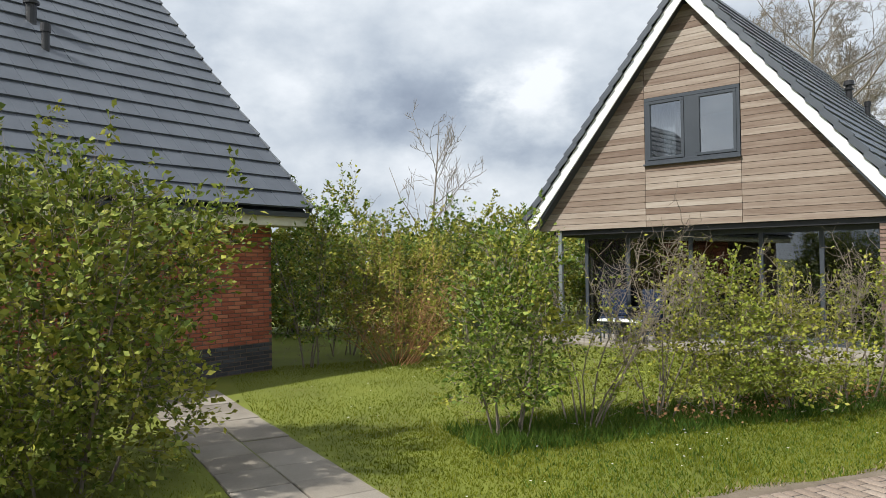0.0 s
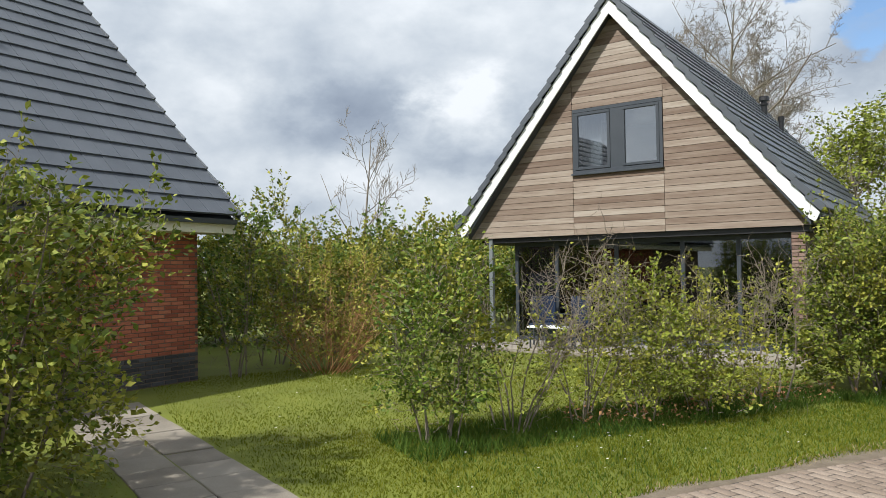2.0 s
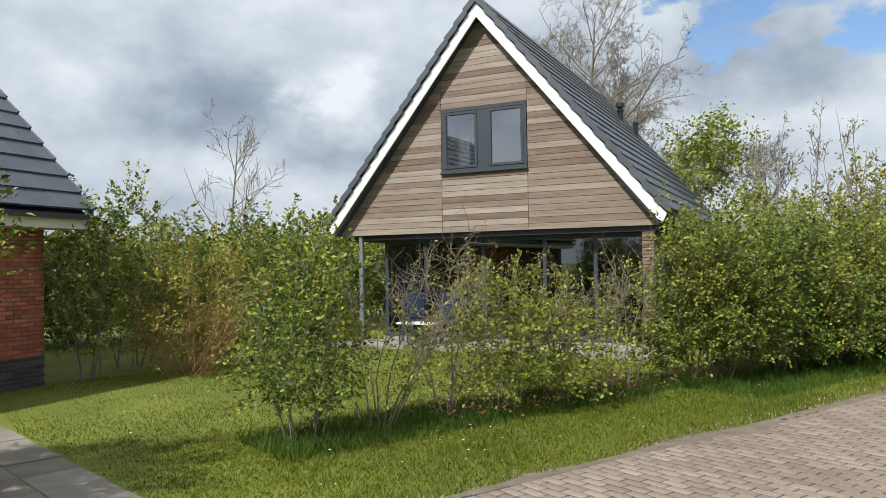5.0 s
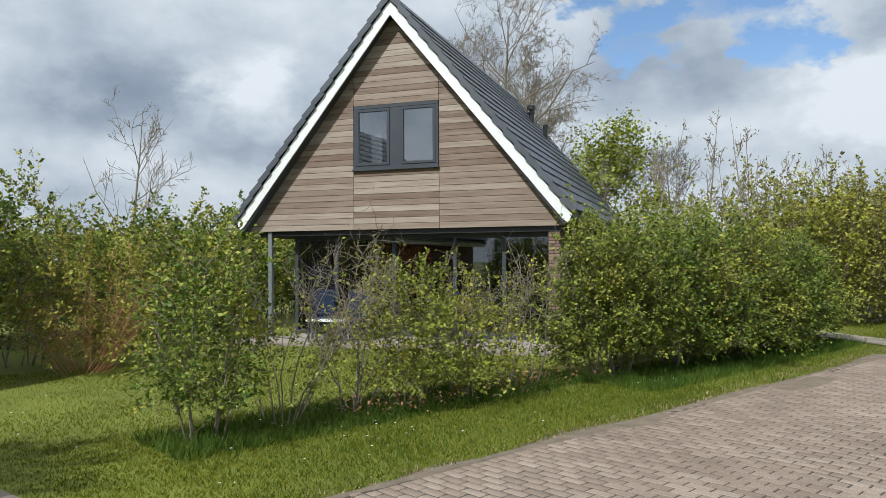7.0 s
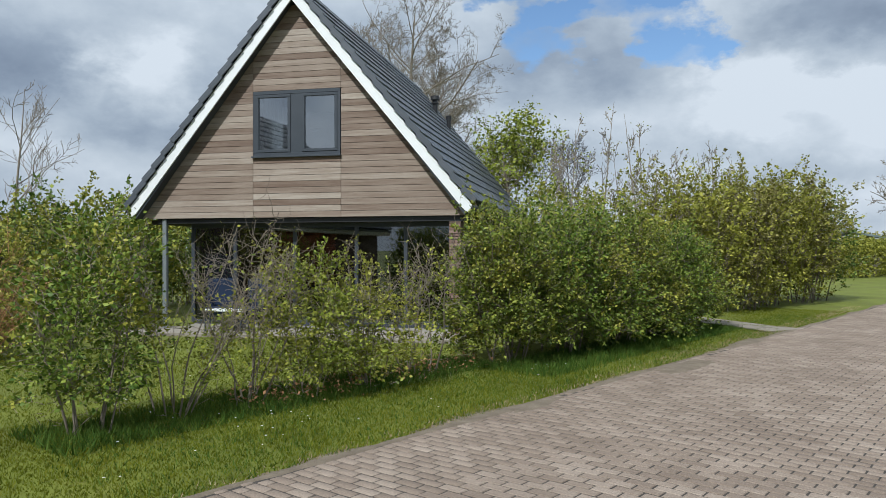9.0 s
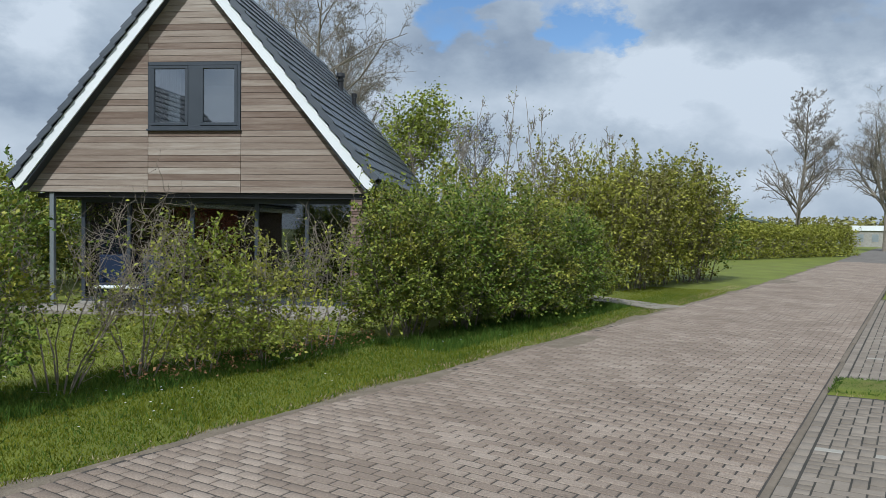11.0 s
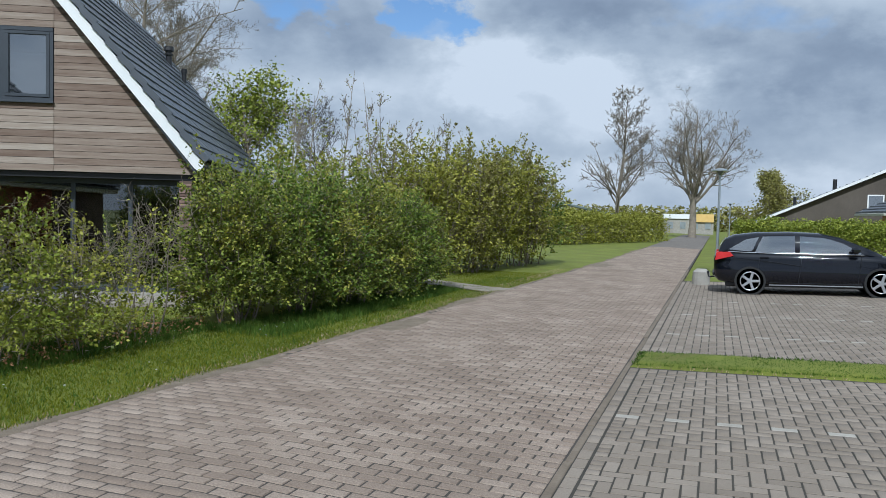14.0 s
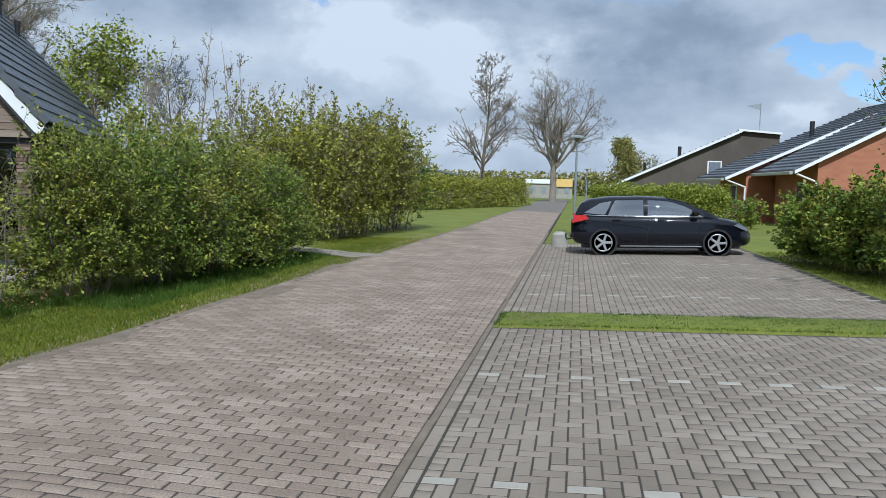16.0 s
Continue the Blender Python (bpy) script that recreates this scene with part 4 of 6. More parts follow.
    part("side_wall", bm_box(gx0 - 0.02, gx0 + 0.14, GV + 0.04, 4.2, 0.0, 2.16), M["dark_wall"], root)
    part("back_wall", bm_box(gx0 + 0.14, 3.1, 4.2, 4.4, 0.0, 2.16), M["room_shade"], root)
    part("floor_slab", bm_box(gx0 - 0.05, 3.0, GV - 0.06, 4.2, -0.05, 0.12), M["concrete"], root)
    side = part("brick_side_wall", bm_box(3.02, 3.235, 0.06, 8.8, 0.0, 2.16), M["mortar"], root)
    brick_wall(side, (3.02, 0.055, 0), (1, 0, 0), 0.215, 0.0, 2.13, 0, 5, mat="pier_brick", limit=160)
    part("gable_back", bm_box(-3.0, 3.2, 8.6, 8.8, 0.0, 2.16), M["mortar"], root)
    bk = bmesh.new()
    prism(bk, [(-hb, zb), (hb, zb), (0, top)], 8.6, 8.8)
    part("gable_back_wall", bk, M["cladding"], root)
    # corner post
    b = bmesh.new()
    box(b, -2.94, -2.85, 0.03, 0.12, 0.02, 2.26, 0.01)
    part("post", b, M["zinc"], root, "pale grey corner post")
    # terrace
    t = bmesh.new()
    box(t, -3.3, 3.35, -0.75, GV - 0.06, -0.1, 0.06, 0.012)
    part("terrace", t, M["slab"], root, "grey paved terrace in front of the glass")
    return root


HOUSE_A = wooden_gable_house()

# ---- brick house ----
THB = 31.0
HALF_B, SLOPE_B = 4.4, 1.0
BX, BY = -10.18, 1.715     # its corner


def brick_house():
    U = Vector((math.cos(radians(THB)), math.sin(radians(THB)), 0))
    uw = HALF_B - 0.42
    o = Vector((BX, BY, 0)) - U * uw
    root = thing("house", pose(o.x, o.y, 0, 0, 0, THB), "brick holiday house with dark plinth and steep anthracite tiled roof", "house")
    ze = 2.44
    apex = ze + SLOPE_B * HALF_B
    roof = gable_house_roof(root, HALF_B, SLOPE_B, apex, -9.6, 0.42, 17, (-4.0, 0.42), 21, 0.3, barges=(False, False))
    roof_pipe(roof, 1.64, -2.56, apex - SLOPE_B * 1.64, 0.52, 0.075, True)
    roof_pipe(roof, 2.18, -2.60, apex - SLOPE_B * 2.18, 0.50, 0.055, False)
    w = bmesh.new()
    box(w, -uw, uw, -9.2, 0.0, -0.1, ze - 0.1)
    prism(w, [(-uw, ze - 0.1), (uw, ze - 0.1), (0, apex - 0.35)], -9.2, -0.001)
    wall = part("wall", w, M["mortar"], root)
    brick_wall(wall, (uw, -5.0, 0.0), (0, 1, 0), 5.0, 0.0, 2.34, 7, 7, limit=300, far_end=True)
    fb = bmesh.new()
    box(fb, uw, HALF_B + 0.02, -9.5, 0.36, ze - 0.22, ze - 0.16, 0.004)
    box(fb, HALF_B - 0.0, HALF_B + 0.03, -9.5, 0.36, ze - 0.22, ze - 0.03, 0.004)
    part("fascia", fb, M["cream"], root, "cream painted eaves board")
    return root


HOUSE_B = brick_house()

# ---- planting by the road ----
ROW = "shrubs along the verge"
shrub("shrub", -4.65, -0.78, 2.3, 2.2, 2.35, "large bushy shrub with fresh green leaves beside the path", "leaf_hedge", "bark", 14, 18, 12500, 0.066, 0.55, 0.0, 2, 0.02, fill=0.7, body=0.9, whips=34, shoot=0.10)
shrub("shrub", -4.75, 3.15, 1.15, 1.0, 1.9, "slim green shrub on several thin stems", "leaf_green", "bark_grey", 7, 14, 3300, 0.056, 0.5, 0.0, 3, 0.13, group=ROW, skirt=0.3, fill=0.6, body=0.7, whips=12, rough=1.2)
shrub("shrub", -4.85, 4.0, 1.6, 1.0, 2.0, "half-bare shrub of pale tangled twigs with sparse young leaves", "leaf_lime", "bark_grey", 9, 20, 800, 0.046, 1.1, 0.8, 4, 0.14, fill=0.75, body=0.8, crown=0.52, top=1.12, group=ROW, skirt=0.3, jitter=0.28, thick=0.8, whips=1)
shrub("shrub", -4.75, 4.8, 1.4, 0.9, 1.95, "half-bare shrub of pale tangled twigs with sparse young leaves", "leaf_yellow", "bark_grey", 9, 20, 950, 0.046, 1.1, 0.8, 5, 0.12, fill=0.75, body=1.0, crown=0.55, top=1.12, group=ROW, skirt=0.3, jitter=0.28, thick=0.8, whips=2)
shrub("shrub", -4.6, 5.6, 1.3, 1.0, 1.5, "low lime-green shrub with brown dead leaves at its foot", "leaf_lime", "bark_grey", 8, 12, 4200, 0.050, 0.65, 0.0, 6, 0.12, group=ROW, skirt=0.3, body=0.7, fill=0.6, rough=1.3, whips=10, jitter=0.2)
shrub("shrub", -4.45, 6.4, 1.4, 1.0, 1.6, "yellow-green young shrub with bare upper twigs", "leaf_yellow", "bark_grey", 10, 18, 2100, 0.050, 0.8, 0.4, 7, 0.12, group=ROW, skirt=0.3, top=1.35, jitter=0.26, body=0.8, crown=0.85, rough=1.3, thick=0.85, whips=5)
shrub("shrub", -4.55, 7.35, 1.3, 1.0, 2.05, "sparse shrub of pale forked stems", "leaf_lime", "bark_grey", 9, 20, 800, 0.052, 0.9, 0.6, 8, 0.16, fill=0.75, body=0.6, crown=0.7, group=ROW, skirt=0.3, jitter=0.28, thick=0.85, whips=3)
BIG = "grown-out verge hedge"
for hx, hy, hw, hd, hh, leaf, n, seed, words in (
        (-4.3, 9.1, 1.5, 1.7, 2.2, "leaf_hedge", 11000, 9, "dense green hedge shrub reaching to the grass"),
        (-4.15, 10.4, 1.9, 1.9, 2.3, "leaf_green", 13500, 10, "dense green hedge shrub reaching to the grass"),
        (-4.0, 12.0, 1.9, 1.9, 2.2, "leaf_hedge", 13000, 11, "dense dark green hedge shrub with twiggy gaps"),
        (-4.0, 13.7, 1.85, 1.9, 2.1, "leaf_green", 12000, 12, "dense green hedge shrub with brownish young shoots"),
        (-4.2, 15.2, 1.6, 1.6, 1.95, "leaf_hedge", 10000, 13, "dense dark green hedge shrub with twiggy gaps")):
    shrub("shrub", hx, hy, hw, hd, hh, words, leaf, "bark", 12, 14, n, 0.058, 0.6, 0.05, seed, 0.02, group=BIG, top=1.08, jitter=0.2, fill=0.6, body=0.95, skirt=0.45, whips=16, rough=0.9)
shrub("shrub", -5.8, 12.5, 2.2, 2.6, 2.7, "tall lime-green shrub behind the verge hedge", "leaf_lime", "bark", 12, 14, 3600, 0.078, 0.6, 0.2, 14, 0.05, group=BIG, top=1.12, jitter=0.2, rough=1.3)
shrub("shrub", -5.9, 15.2, 2.2, 2.6, 2.9, "tall yellow-green shrub behind the verge hedge", "leaf_yellow", "bark", 12, 14, 3200, 0.078, 0.6, 0.25, 15, 0.05, group=BIG, top=1.12, jitter=0.2, rough=1.3)
FAR = "tall shrubs beyond the side path"
for i, (x, y, w, h, lf, bare, n) in enumerate([(-5.4, 19.2, 2.4, 3.0, "leaf_yellow", 0.3, 5000), (-4.8, 21.0, 2.4, 3.4, "leaf_olive", 0.25, 5500), (-4.6, 23.0, 2.4, 3.5, "leaf_yellow", 0.2, 6000),
                                               (-4.3, 25.0, 2.3, 3.5, "leaf_olive", 0.15, 6000), (-4.1, 26.8, 2.2, 3.3, "leaf_deep", 0.0, 5500), (-6.8, 20.5, 2.6, 3.5, "leaf_olive", 0.4, 4000), (-6.6, 24.0, 2.6, 3.6, "leaf_lime", 0.3, 4500)]):
    shrub("shrub", x, y, w, w, h, "tall thicket shrub, half in young olive-green leaf", lf, "bark", 12, 14, n, 0.10, 0.5, bare, 20 + i, 0.03, group=FAR, share=0.5, fill=0.45, top=1.12, jitter=0.2, rough=1.2, shoot=0.08, whips=24)
srng = np.random.default_rng(77)
for i in range(15):
    y = 14.5 + i * 0.85 + srng.uniform(-0.5, 0.5)
    x = -6.2 + srng.uniform(-2.0, 0.9)
    tree("sapling", x, y, srng.uniform(4.2, 6.4), 1.15, "slender bare sapling with upright twigs", "bark_pale", "leaf_yellow", 60, 0.07, 240 + i, 0.038, 0.3, 4, "saplings in the thicket", 0.72, 6, 0.008, sub=3)
tree("tree", -12.1, 20.9, 5.7, 4.6, "small tree in fresh lime-green leaf", "bark", "leaf_lime", 7500, 0.13, 50, 0.10, 0.15, 4, "", 0.4, 11)



def leaf_litter():
    rng = np.random.default_rng(19)
    n = 600
    at = np.stack([rng.normal(-4.6, 0.22, n), rng.uniform(4.6, 8.6, n), np.abs(rng.normal(0, 0.07, n)) + 0.01], 1)
    V, Fc = leaf_arrays(rng, at, 0.05)
    tagged(fast_mesh("leaf_litter", V, Fc, M["twig_red"]), "dry brown leaves caught under the shrubs", "leaf litter", kind="stuff")


leaf_litter()

# ---- planting between the houses ----
GAP = "shrubs between the houses"
shrub("shrub", -10.25, 2.35, 1.0, 1.1, 2.5, "upright dark green shrub beside the brick house", "leaf_deep", "bark_grey", 5, 14, 1700, 0.075, 0.5, 0.0, 61, 0.16, group=GAP, share=0.5, rough=1.3, body=0.5)
shrub("shrub", -10.1, 3.75, 2.1, 1.9, 1.95, "round shrub of reddish twigs with yellow-green shoots", "leaf_yellow", "twig_red", 60, 6, 2400, 0.056, 1.25, 0.3, 62, 0.06, group=GAP, share=0.5, fill=0.4, body=0.5, jitter=0.09, thick=0.6, whips=30, rough=1.2)
shrub("shrub", -11.4, 3.2, 2.0, 2.0, 2.65, "airy green shrub with bare tips", "leaf_green", "bark_grey", 9, 16, 1700, 0.07, 0.6, 0.4, 63, 0.1, group=GAP, share=0.5, top=1.12, rough=1.4, body=0.5, whips=24)
for i, (x, y, h, lf) in enumerate([(-16.2, -0.6, 3.4, "leaf_deep"), (-16.5, 1.4, 3.5, "leaf_deep"), (-16.4, 3.2, 3.0, "leaf_green"), (-16.4, 5.0, 2.9, "leaf_green"), (-16.2, 6.7, 3.0, "leaf_deep"), (-15.6, 8.4, 3.1, "leaf_green"), (-17.5, 10.2, 3.2, "leaf_green"), (-18.6, 12.5, 3.2, "leaf_deep")]):
    shrub("shrub", x, y, 2.6, 2.4, h * 0.87, "broad green boundary shrub", lf, "bark", 13, 14, 6000, 0.11, 0.6, 0.05, 70 + i, 0.02, group="boundary shrubs", share=0.5, rough=1.2, whips=10)
tree("tree", -17.3, 6.9, 6.0, 2.8, "slender bare birch behind the boundary shrubs", "bark_pale", None, 0, 0, 81, 0.06, 0.3, 4, "", 0.66, 6, 0.007, sub=4)
shrub("shrub", -13.0, 6.3, 1.7, 1.7, 2.3, "round green shrub beside the terrace", "leaf_green", "bark", 12, 14, 3000, 0.075, 0.6, 0.0, 83, 0.04, group=GAP, share=0.5)
shrub("shrub", -12.6, 5.0, 1.5, 1.5, 2.0, "round green shrub beside the terrace", "leaf_green", "bark", 12, 14, 2600, 0.075, 0.6, 0.0, 84, 0.04, group=GAP, share=0.5)

# ---- things on the terrace ----


def on_terrace(u, v, z=0.0, turn=0.0):
    return pose(HX, HY, 0, 0, 0, TH) @ pose(u, v, z, 0, 0, turn)


def garden_chair(u, v, turn, mat, label):
    root = thing("garden_chair", on_terrace(u, v, 0.06, turn), label, "chair", "terrace chairs")
    part("seat", bm_box(-0.25, 0.25, -0.25, 0.25, 0.40, 0.46, bevel=0.015), M[mat], root)
    part("backrest", bm_box(-0.25, 0.25, 0.20, 0.26, 0.46, 1.0, bevel=0.02), M[mat], root)
    for x in (-0.22, 0.22):
        for y in (-0.22, 0.22):
            b = bmesh.new()
            cylinder(b, (x, y, 0), (x, y, 0.41), 0.018)
            part("leg", b, M["anthracite"], root)
        part("armrest", bm_box(x - 0.025, x + 0.025, -0.24, 0.24, 0.64, 0.67, bevel=0.008), M["anthracite"], root)


garden_chair(-1.6, -0.1, 20, "blue_cloth", "blue fabric garden chair on the terrace")
garden_chair(-0.9, -0.15, -15, "blue_cloth", "blue fabric garden chair on the terrace")


def garden_table():
    root = thing("garden_table", on_terrace(-1.25, -0.42, 0.06), "low white garden table on the terrace", "table")
    part("tabletop", bm_box(-0.42, 0.42, -0.2, 0.2, 0.40, 0.44, bevel=0.01), M["white"], root)
    for x in (-0.37, 0.37):
        for y in (-0.16, 0.16):
            b = bmesh.new()
            cylinder(b, (x, y, 0), (x, y, 0.40), 0.018)
            part("leg", b, M["anthracite"], root)


garden_table()


def drapes():
    root = thing("curtain", on_terrace(-2.0, 0.62, 0.2), "dark blue curtain hanging behind the glass", "curtain")
    b = bmesh.new()
    for i in range(14):
        cylinder(b, (-0.35 + i * 0.05, 0.02 * (i % 2), 0), (-0.35 + i * 0.05, 0.02 * (i % 2), 1.85), 0.03, n=8)
    part("cloth", b, M["blue_cloth"], root)


drapes()

# ---- trees and buildings in the distance ----
tree("tree", -22.8, 26.0, 14.2, 8.2, "large bare tree with fine twigs behind the house", "bark_pale", None, 0, 0, 90, 0.22, 0.2, 5, "", 0.52, 15, 0.008, sub=9)
tree("tree", -23.2, 30.0, 12.6, 5.6, "large bare tree with fine twigs behind the house", "bark_pale", None, 0, 0, 91, 0.19, 0.2, 5, "", 0.52, 15, 0.008, sub=9)
tree("tree", -20.3, 40.0, 8.2, 4.0, "small bare tree in the distance", "bark_dark", None, 0, 0, 92, 0.10, 0.2, 4, "", 0.55, 16, 0.009)
tree("tree", -5.5, 61.4, 12.6, 4.3, "bare roadside tree with upswept branches", "bark_pale", None, 0, 0, 93, 0.20, 0.18, 5, "bare roadside trees", 0.58, 19, 0.011, sub=7)
tree("tree", -0.3, 87.0, 14.2, 6.6, "bare roadside tree with a broad vase-shaped crown", "bark_pale", None, 0, 0, 94, 0.46, 0.30, 5, "bare roadside trees", 0.5, 11, 0.014, 9)
tree("tree", 6.6, 76.0, 6.0, 3.6, "round tree in olive young leaf", "bark", "leaf_olive", 9000, 0.22, 95, 0.13, 0.25, 4, "", 0.5, 10)
hedge("hedge", -8.6, 46.0, -2.7, 66.0, 2.6, 2.2, "long yellow-green clipped hedge along the grass", "leaf_yellow", 26000, 0.17, 96)
hedge("hedge", -16.0, 46.5, -8.6, 46.0, 2.6, 2.1, "long yellow-green clipped hedge along the grass", "leaf_yellow", 10000, 0.17, 97)
hedge("hedge", 2.95, 27.6, 7.6, 26.7, 1.5, 1.80, "square-clipped green hedge behind the parked car", "leaf_lime", 34000, 0.085, 98, 0.06)
for i, (x, y, w, h) in enumerate([(7.6, 17.2, 1.5, 1.55), (8.0, 15.6, 1.8, 1.7), (8.6, 13.8, 2.0, 1.85), (9.3, 11.9, 2.0, 2.0)]):
    shrub("shrub", x, y, w, w, h, "leafy green shrub with brown stems beside the parking bays", "leaf_green", "twig_red" if i == 1 else "bark", 14, 28, 8000, 0.095, 0.55, 0.0, 100 + i, 0.1, z=0.07, group="shrubs beside the parking bays")
shrub("shrub", 9.2, 32.0, 1.6, 1.4, 1.35, "low clipped green shrub before a brick wall", "leaf_green", "bark", 8, 10, 1800, 0.10, 0.5, 0.0, 120, 0.02, body=0.9, whips=0)
tree("tree", 7.8, 11.8, 3.7, 2.7, "young tree with outstretched leafy branches", "bark", "leaf_deep", 1300, 0.09, 110, 0.07, 0.35, 4, "", 0.35, 8)


for i, (x0, y0, x1, y1, hh) in enumerate([(-120, 150, -30, 175, 6.0), (-32, 172, 40, 160, 4.5), (38, 162, 130, 120, 6.0), (-130, 60, -118, 152, 6.0), (-120, -60, -130, 62, 6.0)]):
    ob = hedge("far_wood", x0, y0, x1, y1, 7.0, hh, "distant line of brownish spring trees", "leaf_olive", 7000, 0.9, 300 + i, 0.3, twiggy=6)
    ob["kind"] = "stuff"


def facing(px_yaw, depth, eye=(2.4, -0.15)):
    """A pose at a bearing (degrees to the left of the road) and distance from the bend, its front towards the road's start."""
    a = radians(px_yaw)
    return pose(eye[0] - math.sin(a) * depth, eye[1] + math.cos(a) * depth, 0, 0, 0, px_yaw)


def low_house(m, label, eave_x, eave_z, peak_x, peak_z, wall_x0, depth, wall, win, side_win=()):
    """A mono-pitched house: gable wall, tiled slope, white verge, gutter and drainpipe."""
    root = thing("house", m, label, "house", "low brick houses across the road")
    s = (peak_z - eave_z) / (peak_x - eave_x)
    w = bmesh.new()
    prism(w, [(wall_x0, -0.1), (peak_x - 0.1, -0.1), (peak_x - 0.1, peak_z - 0.12), (wall_x0, eave_z + s * (wall_x0 - eave_x) - 0.12)], 0.0, depth)
    part("wall", w, M[wall], root)
    r = bmesh.new()
    prism(r, [(eave_x, eave_z), (peak_x, peak_z), (peak_x, peak_z - 0.14), (eave_x, eave_z - 0.14)], -0.25, depth + 0.25)
    roof = part("roof", r, M["tile"], root, "dark tiled low-pitched roof")
    n = int((peak_x - eave_x) / 0.34)
    for i in range(n):
        x = eave_x + (i + 0.0) * (peak_x - eave_x) / n
        c = bm_box(x - 0.02, x + 0.36, -0.24, depth + 0.24, eave_z + s * (x - eave_x) + 0.0, eave_z + s * (x - eave_x) + 0.05)
        part("tile_course", c, M["tile"], roof)
    v = bmesh.new()
    prism(v, [(eave_x + 0.05, eave_z - 0.02), (peak_x + 0.03, peak_z + 0.02), (peak_x + 0.03, peak_z - 0.15), (eave_x + 0.05, eave_z - 0.17)], -0.30, -0.252)
    part("verge_board", v, M["white"], roof, "white verge board")
    g = bm_box(eave_x - 0.14, eave_x + 0.02, -0.2, depth, eave_z - 0.2, eave_z - 0.06, bevel=0.02)
    part("gutter", g, M["gutter"], roof)
    d = bmesh.new()
    cylinder(d, (eave_x + 0.15, -0.2, eave_z - 0.16), (wall_x0 - 0.06, -0.05, eave_z - 0.5), 0.045)
    cylinder(d, (wall_x0 - 0.06, -0.05, eave_z - 0.5), (wall_x0 - 0.06, -0.05, 0.0), 0.045)
    part("drainpipe", d, M["white"], root)
    for x0, x1, z0, z1 in win:
        f = bmesh.new()
        t = 0.07
        box(f, x0, x1, -0.04, 0.03, z0, z0 + t)
        box(f, x0, x1, -0.04, 0.03, z1 - t, z1)
        box(f, x0, x0 + t, -0.04, 0.03, z0 + t, z1 - t)
        box(f, x1 - t, x1, -0.04, 0.03, z0 + t, z1 - t)
        wf = part("window", f, M["white"], root, "small white-framed window")
        part("pane", bm_box(x0 + t, x1 - t, -0.02, -0.012, z0 + t, z1 - t), M["car_glass"], wf)
        # near-black sheet paints the unlit room behind the pane
        part("room_shade_sheet", bm_box(x0 + t, x1 - t, -0.008, 0.0, z0 + t, z1 - t), M["room_shade"], wf)
    for y0, y1, z0, z1 in side_win:
        wf = part("window", bm_box(wall_x0 - 0.05, wall_x0 + 0.02, y0, y1, z0, z1, bevel=0.01), M["white"], root, "small white-framed window")
        part("pane", bm_box(wall_x0 - 0.065, wall_x0 - 0.052, y0 + 0.08, y1 - 0.08, z0 + 0.08, z1 - 0.08), M["black"], wf)
    p = bmesh.new()
    px = eave_x + (peak_x - eave_x) * 0.55
    cylinder(p, (px, depth * 0.4, eave_z + s * (px - eave_x) - 0.1), (px, depth * 0.4, eave_z + s * (px - eave_x) + 0.75), 0.12)
    part("vent_pipe", p, M["black"], roof)
    return root


SWING = Matrix.Rotation(radians(20), 4, "Z")
low_house(facing(-12.0, 41.0) @ SWING, "red brick house with low tiled roof and white verge", -1.2, 2.35, 8.0, 6.5, 0.0, 4.0, "far_brick", [], [(1.2, 1.9, 0.9, 2.0)])
low_house(facing(-16.4, 36.0) @ SWING, "red brick house with low tiled roof and white verge", -1.0, 2.6, 8.0, 7.3, 0.1, 5.5, "far_brick", [], [(1.4, 2.3, 1.2, 2.1)])
low_house(facing(-7.8, 50.0), "dark boarded house with tall sloping roof and white verge", -4.9, 1.75, 3.3, 5.45, -4.4, 6.0, "dark_wall", [(1.35, 2.2, 2.6, 3.5)])
low_house(facing(-5.6, 64.0), "dark boarded house with tall sloping roof and white verge", -3.6, 1.9, 1.6, 4.2, -3.2, 5.0, "dark_wall", [])


def dark_house_back():
    m = facing(-7.8, 50.3)
    root = thing("house", m @ Matrix.Translation((3.19, 0, 0)), "flat-topped dark boarded house end", "house")
    b = bmesh.new()
    prism(b, [(0, -0.1), (2.3, -0.1), (2.3, 5.15), (0, 5.4)], 0.0, 6.0)
    part("wall", b, M["dark_wall"], root)
    r = bmesh.new()
    prism(r, [(-0.1, 5.4), (2.4, 5.15), (2.4, 5.27), (-0.1, 5.52)], -0.25, 6.2)
    part("roof", r, M["white"], root)
    p = bmesh.new()
    cylinder(p, (1.2, 1.0, 5.0), (1.2, 1.0, 7.2), 0.03)
    prism(p, [(1.2, 7.2), (1.2, 6.75), (0.35, 7.05)], 0.98, 1.02)
    part("mast", p, M["zinc"], root, "grey mast with a pennant")


dark_house_back()


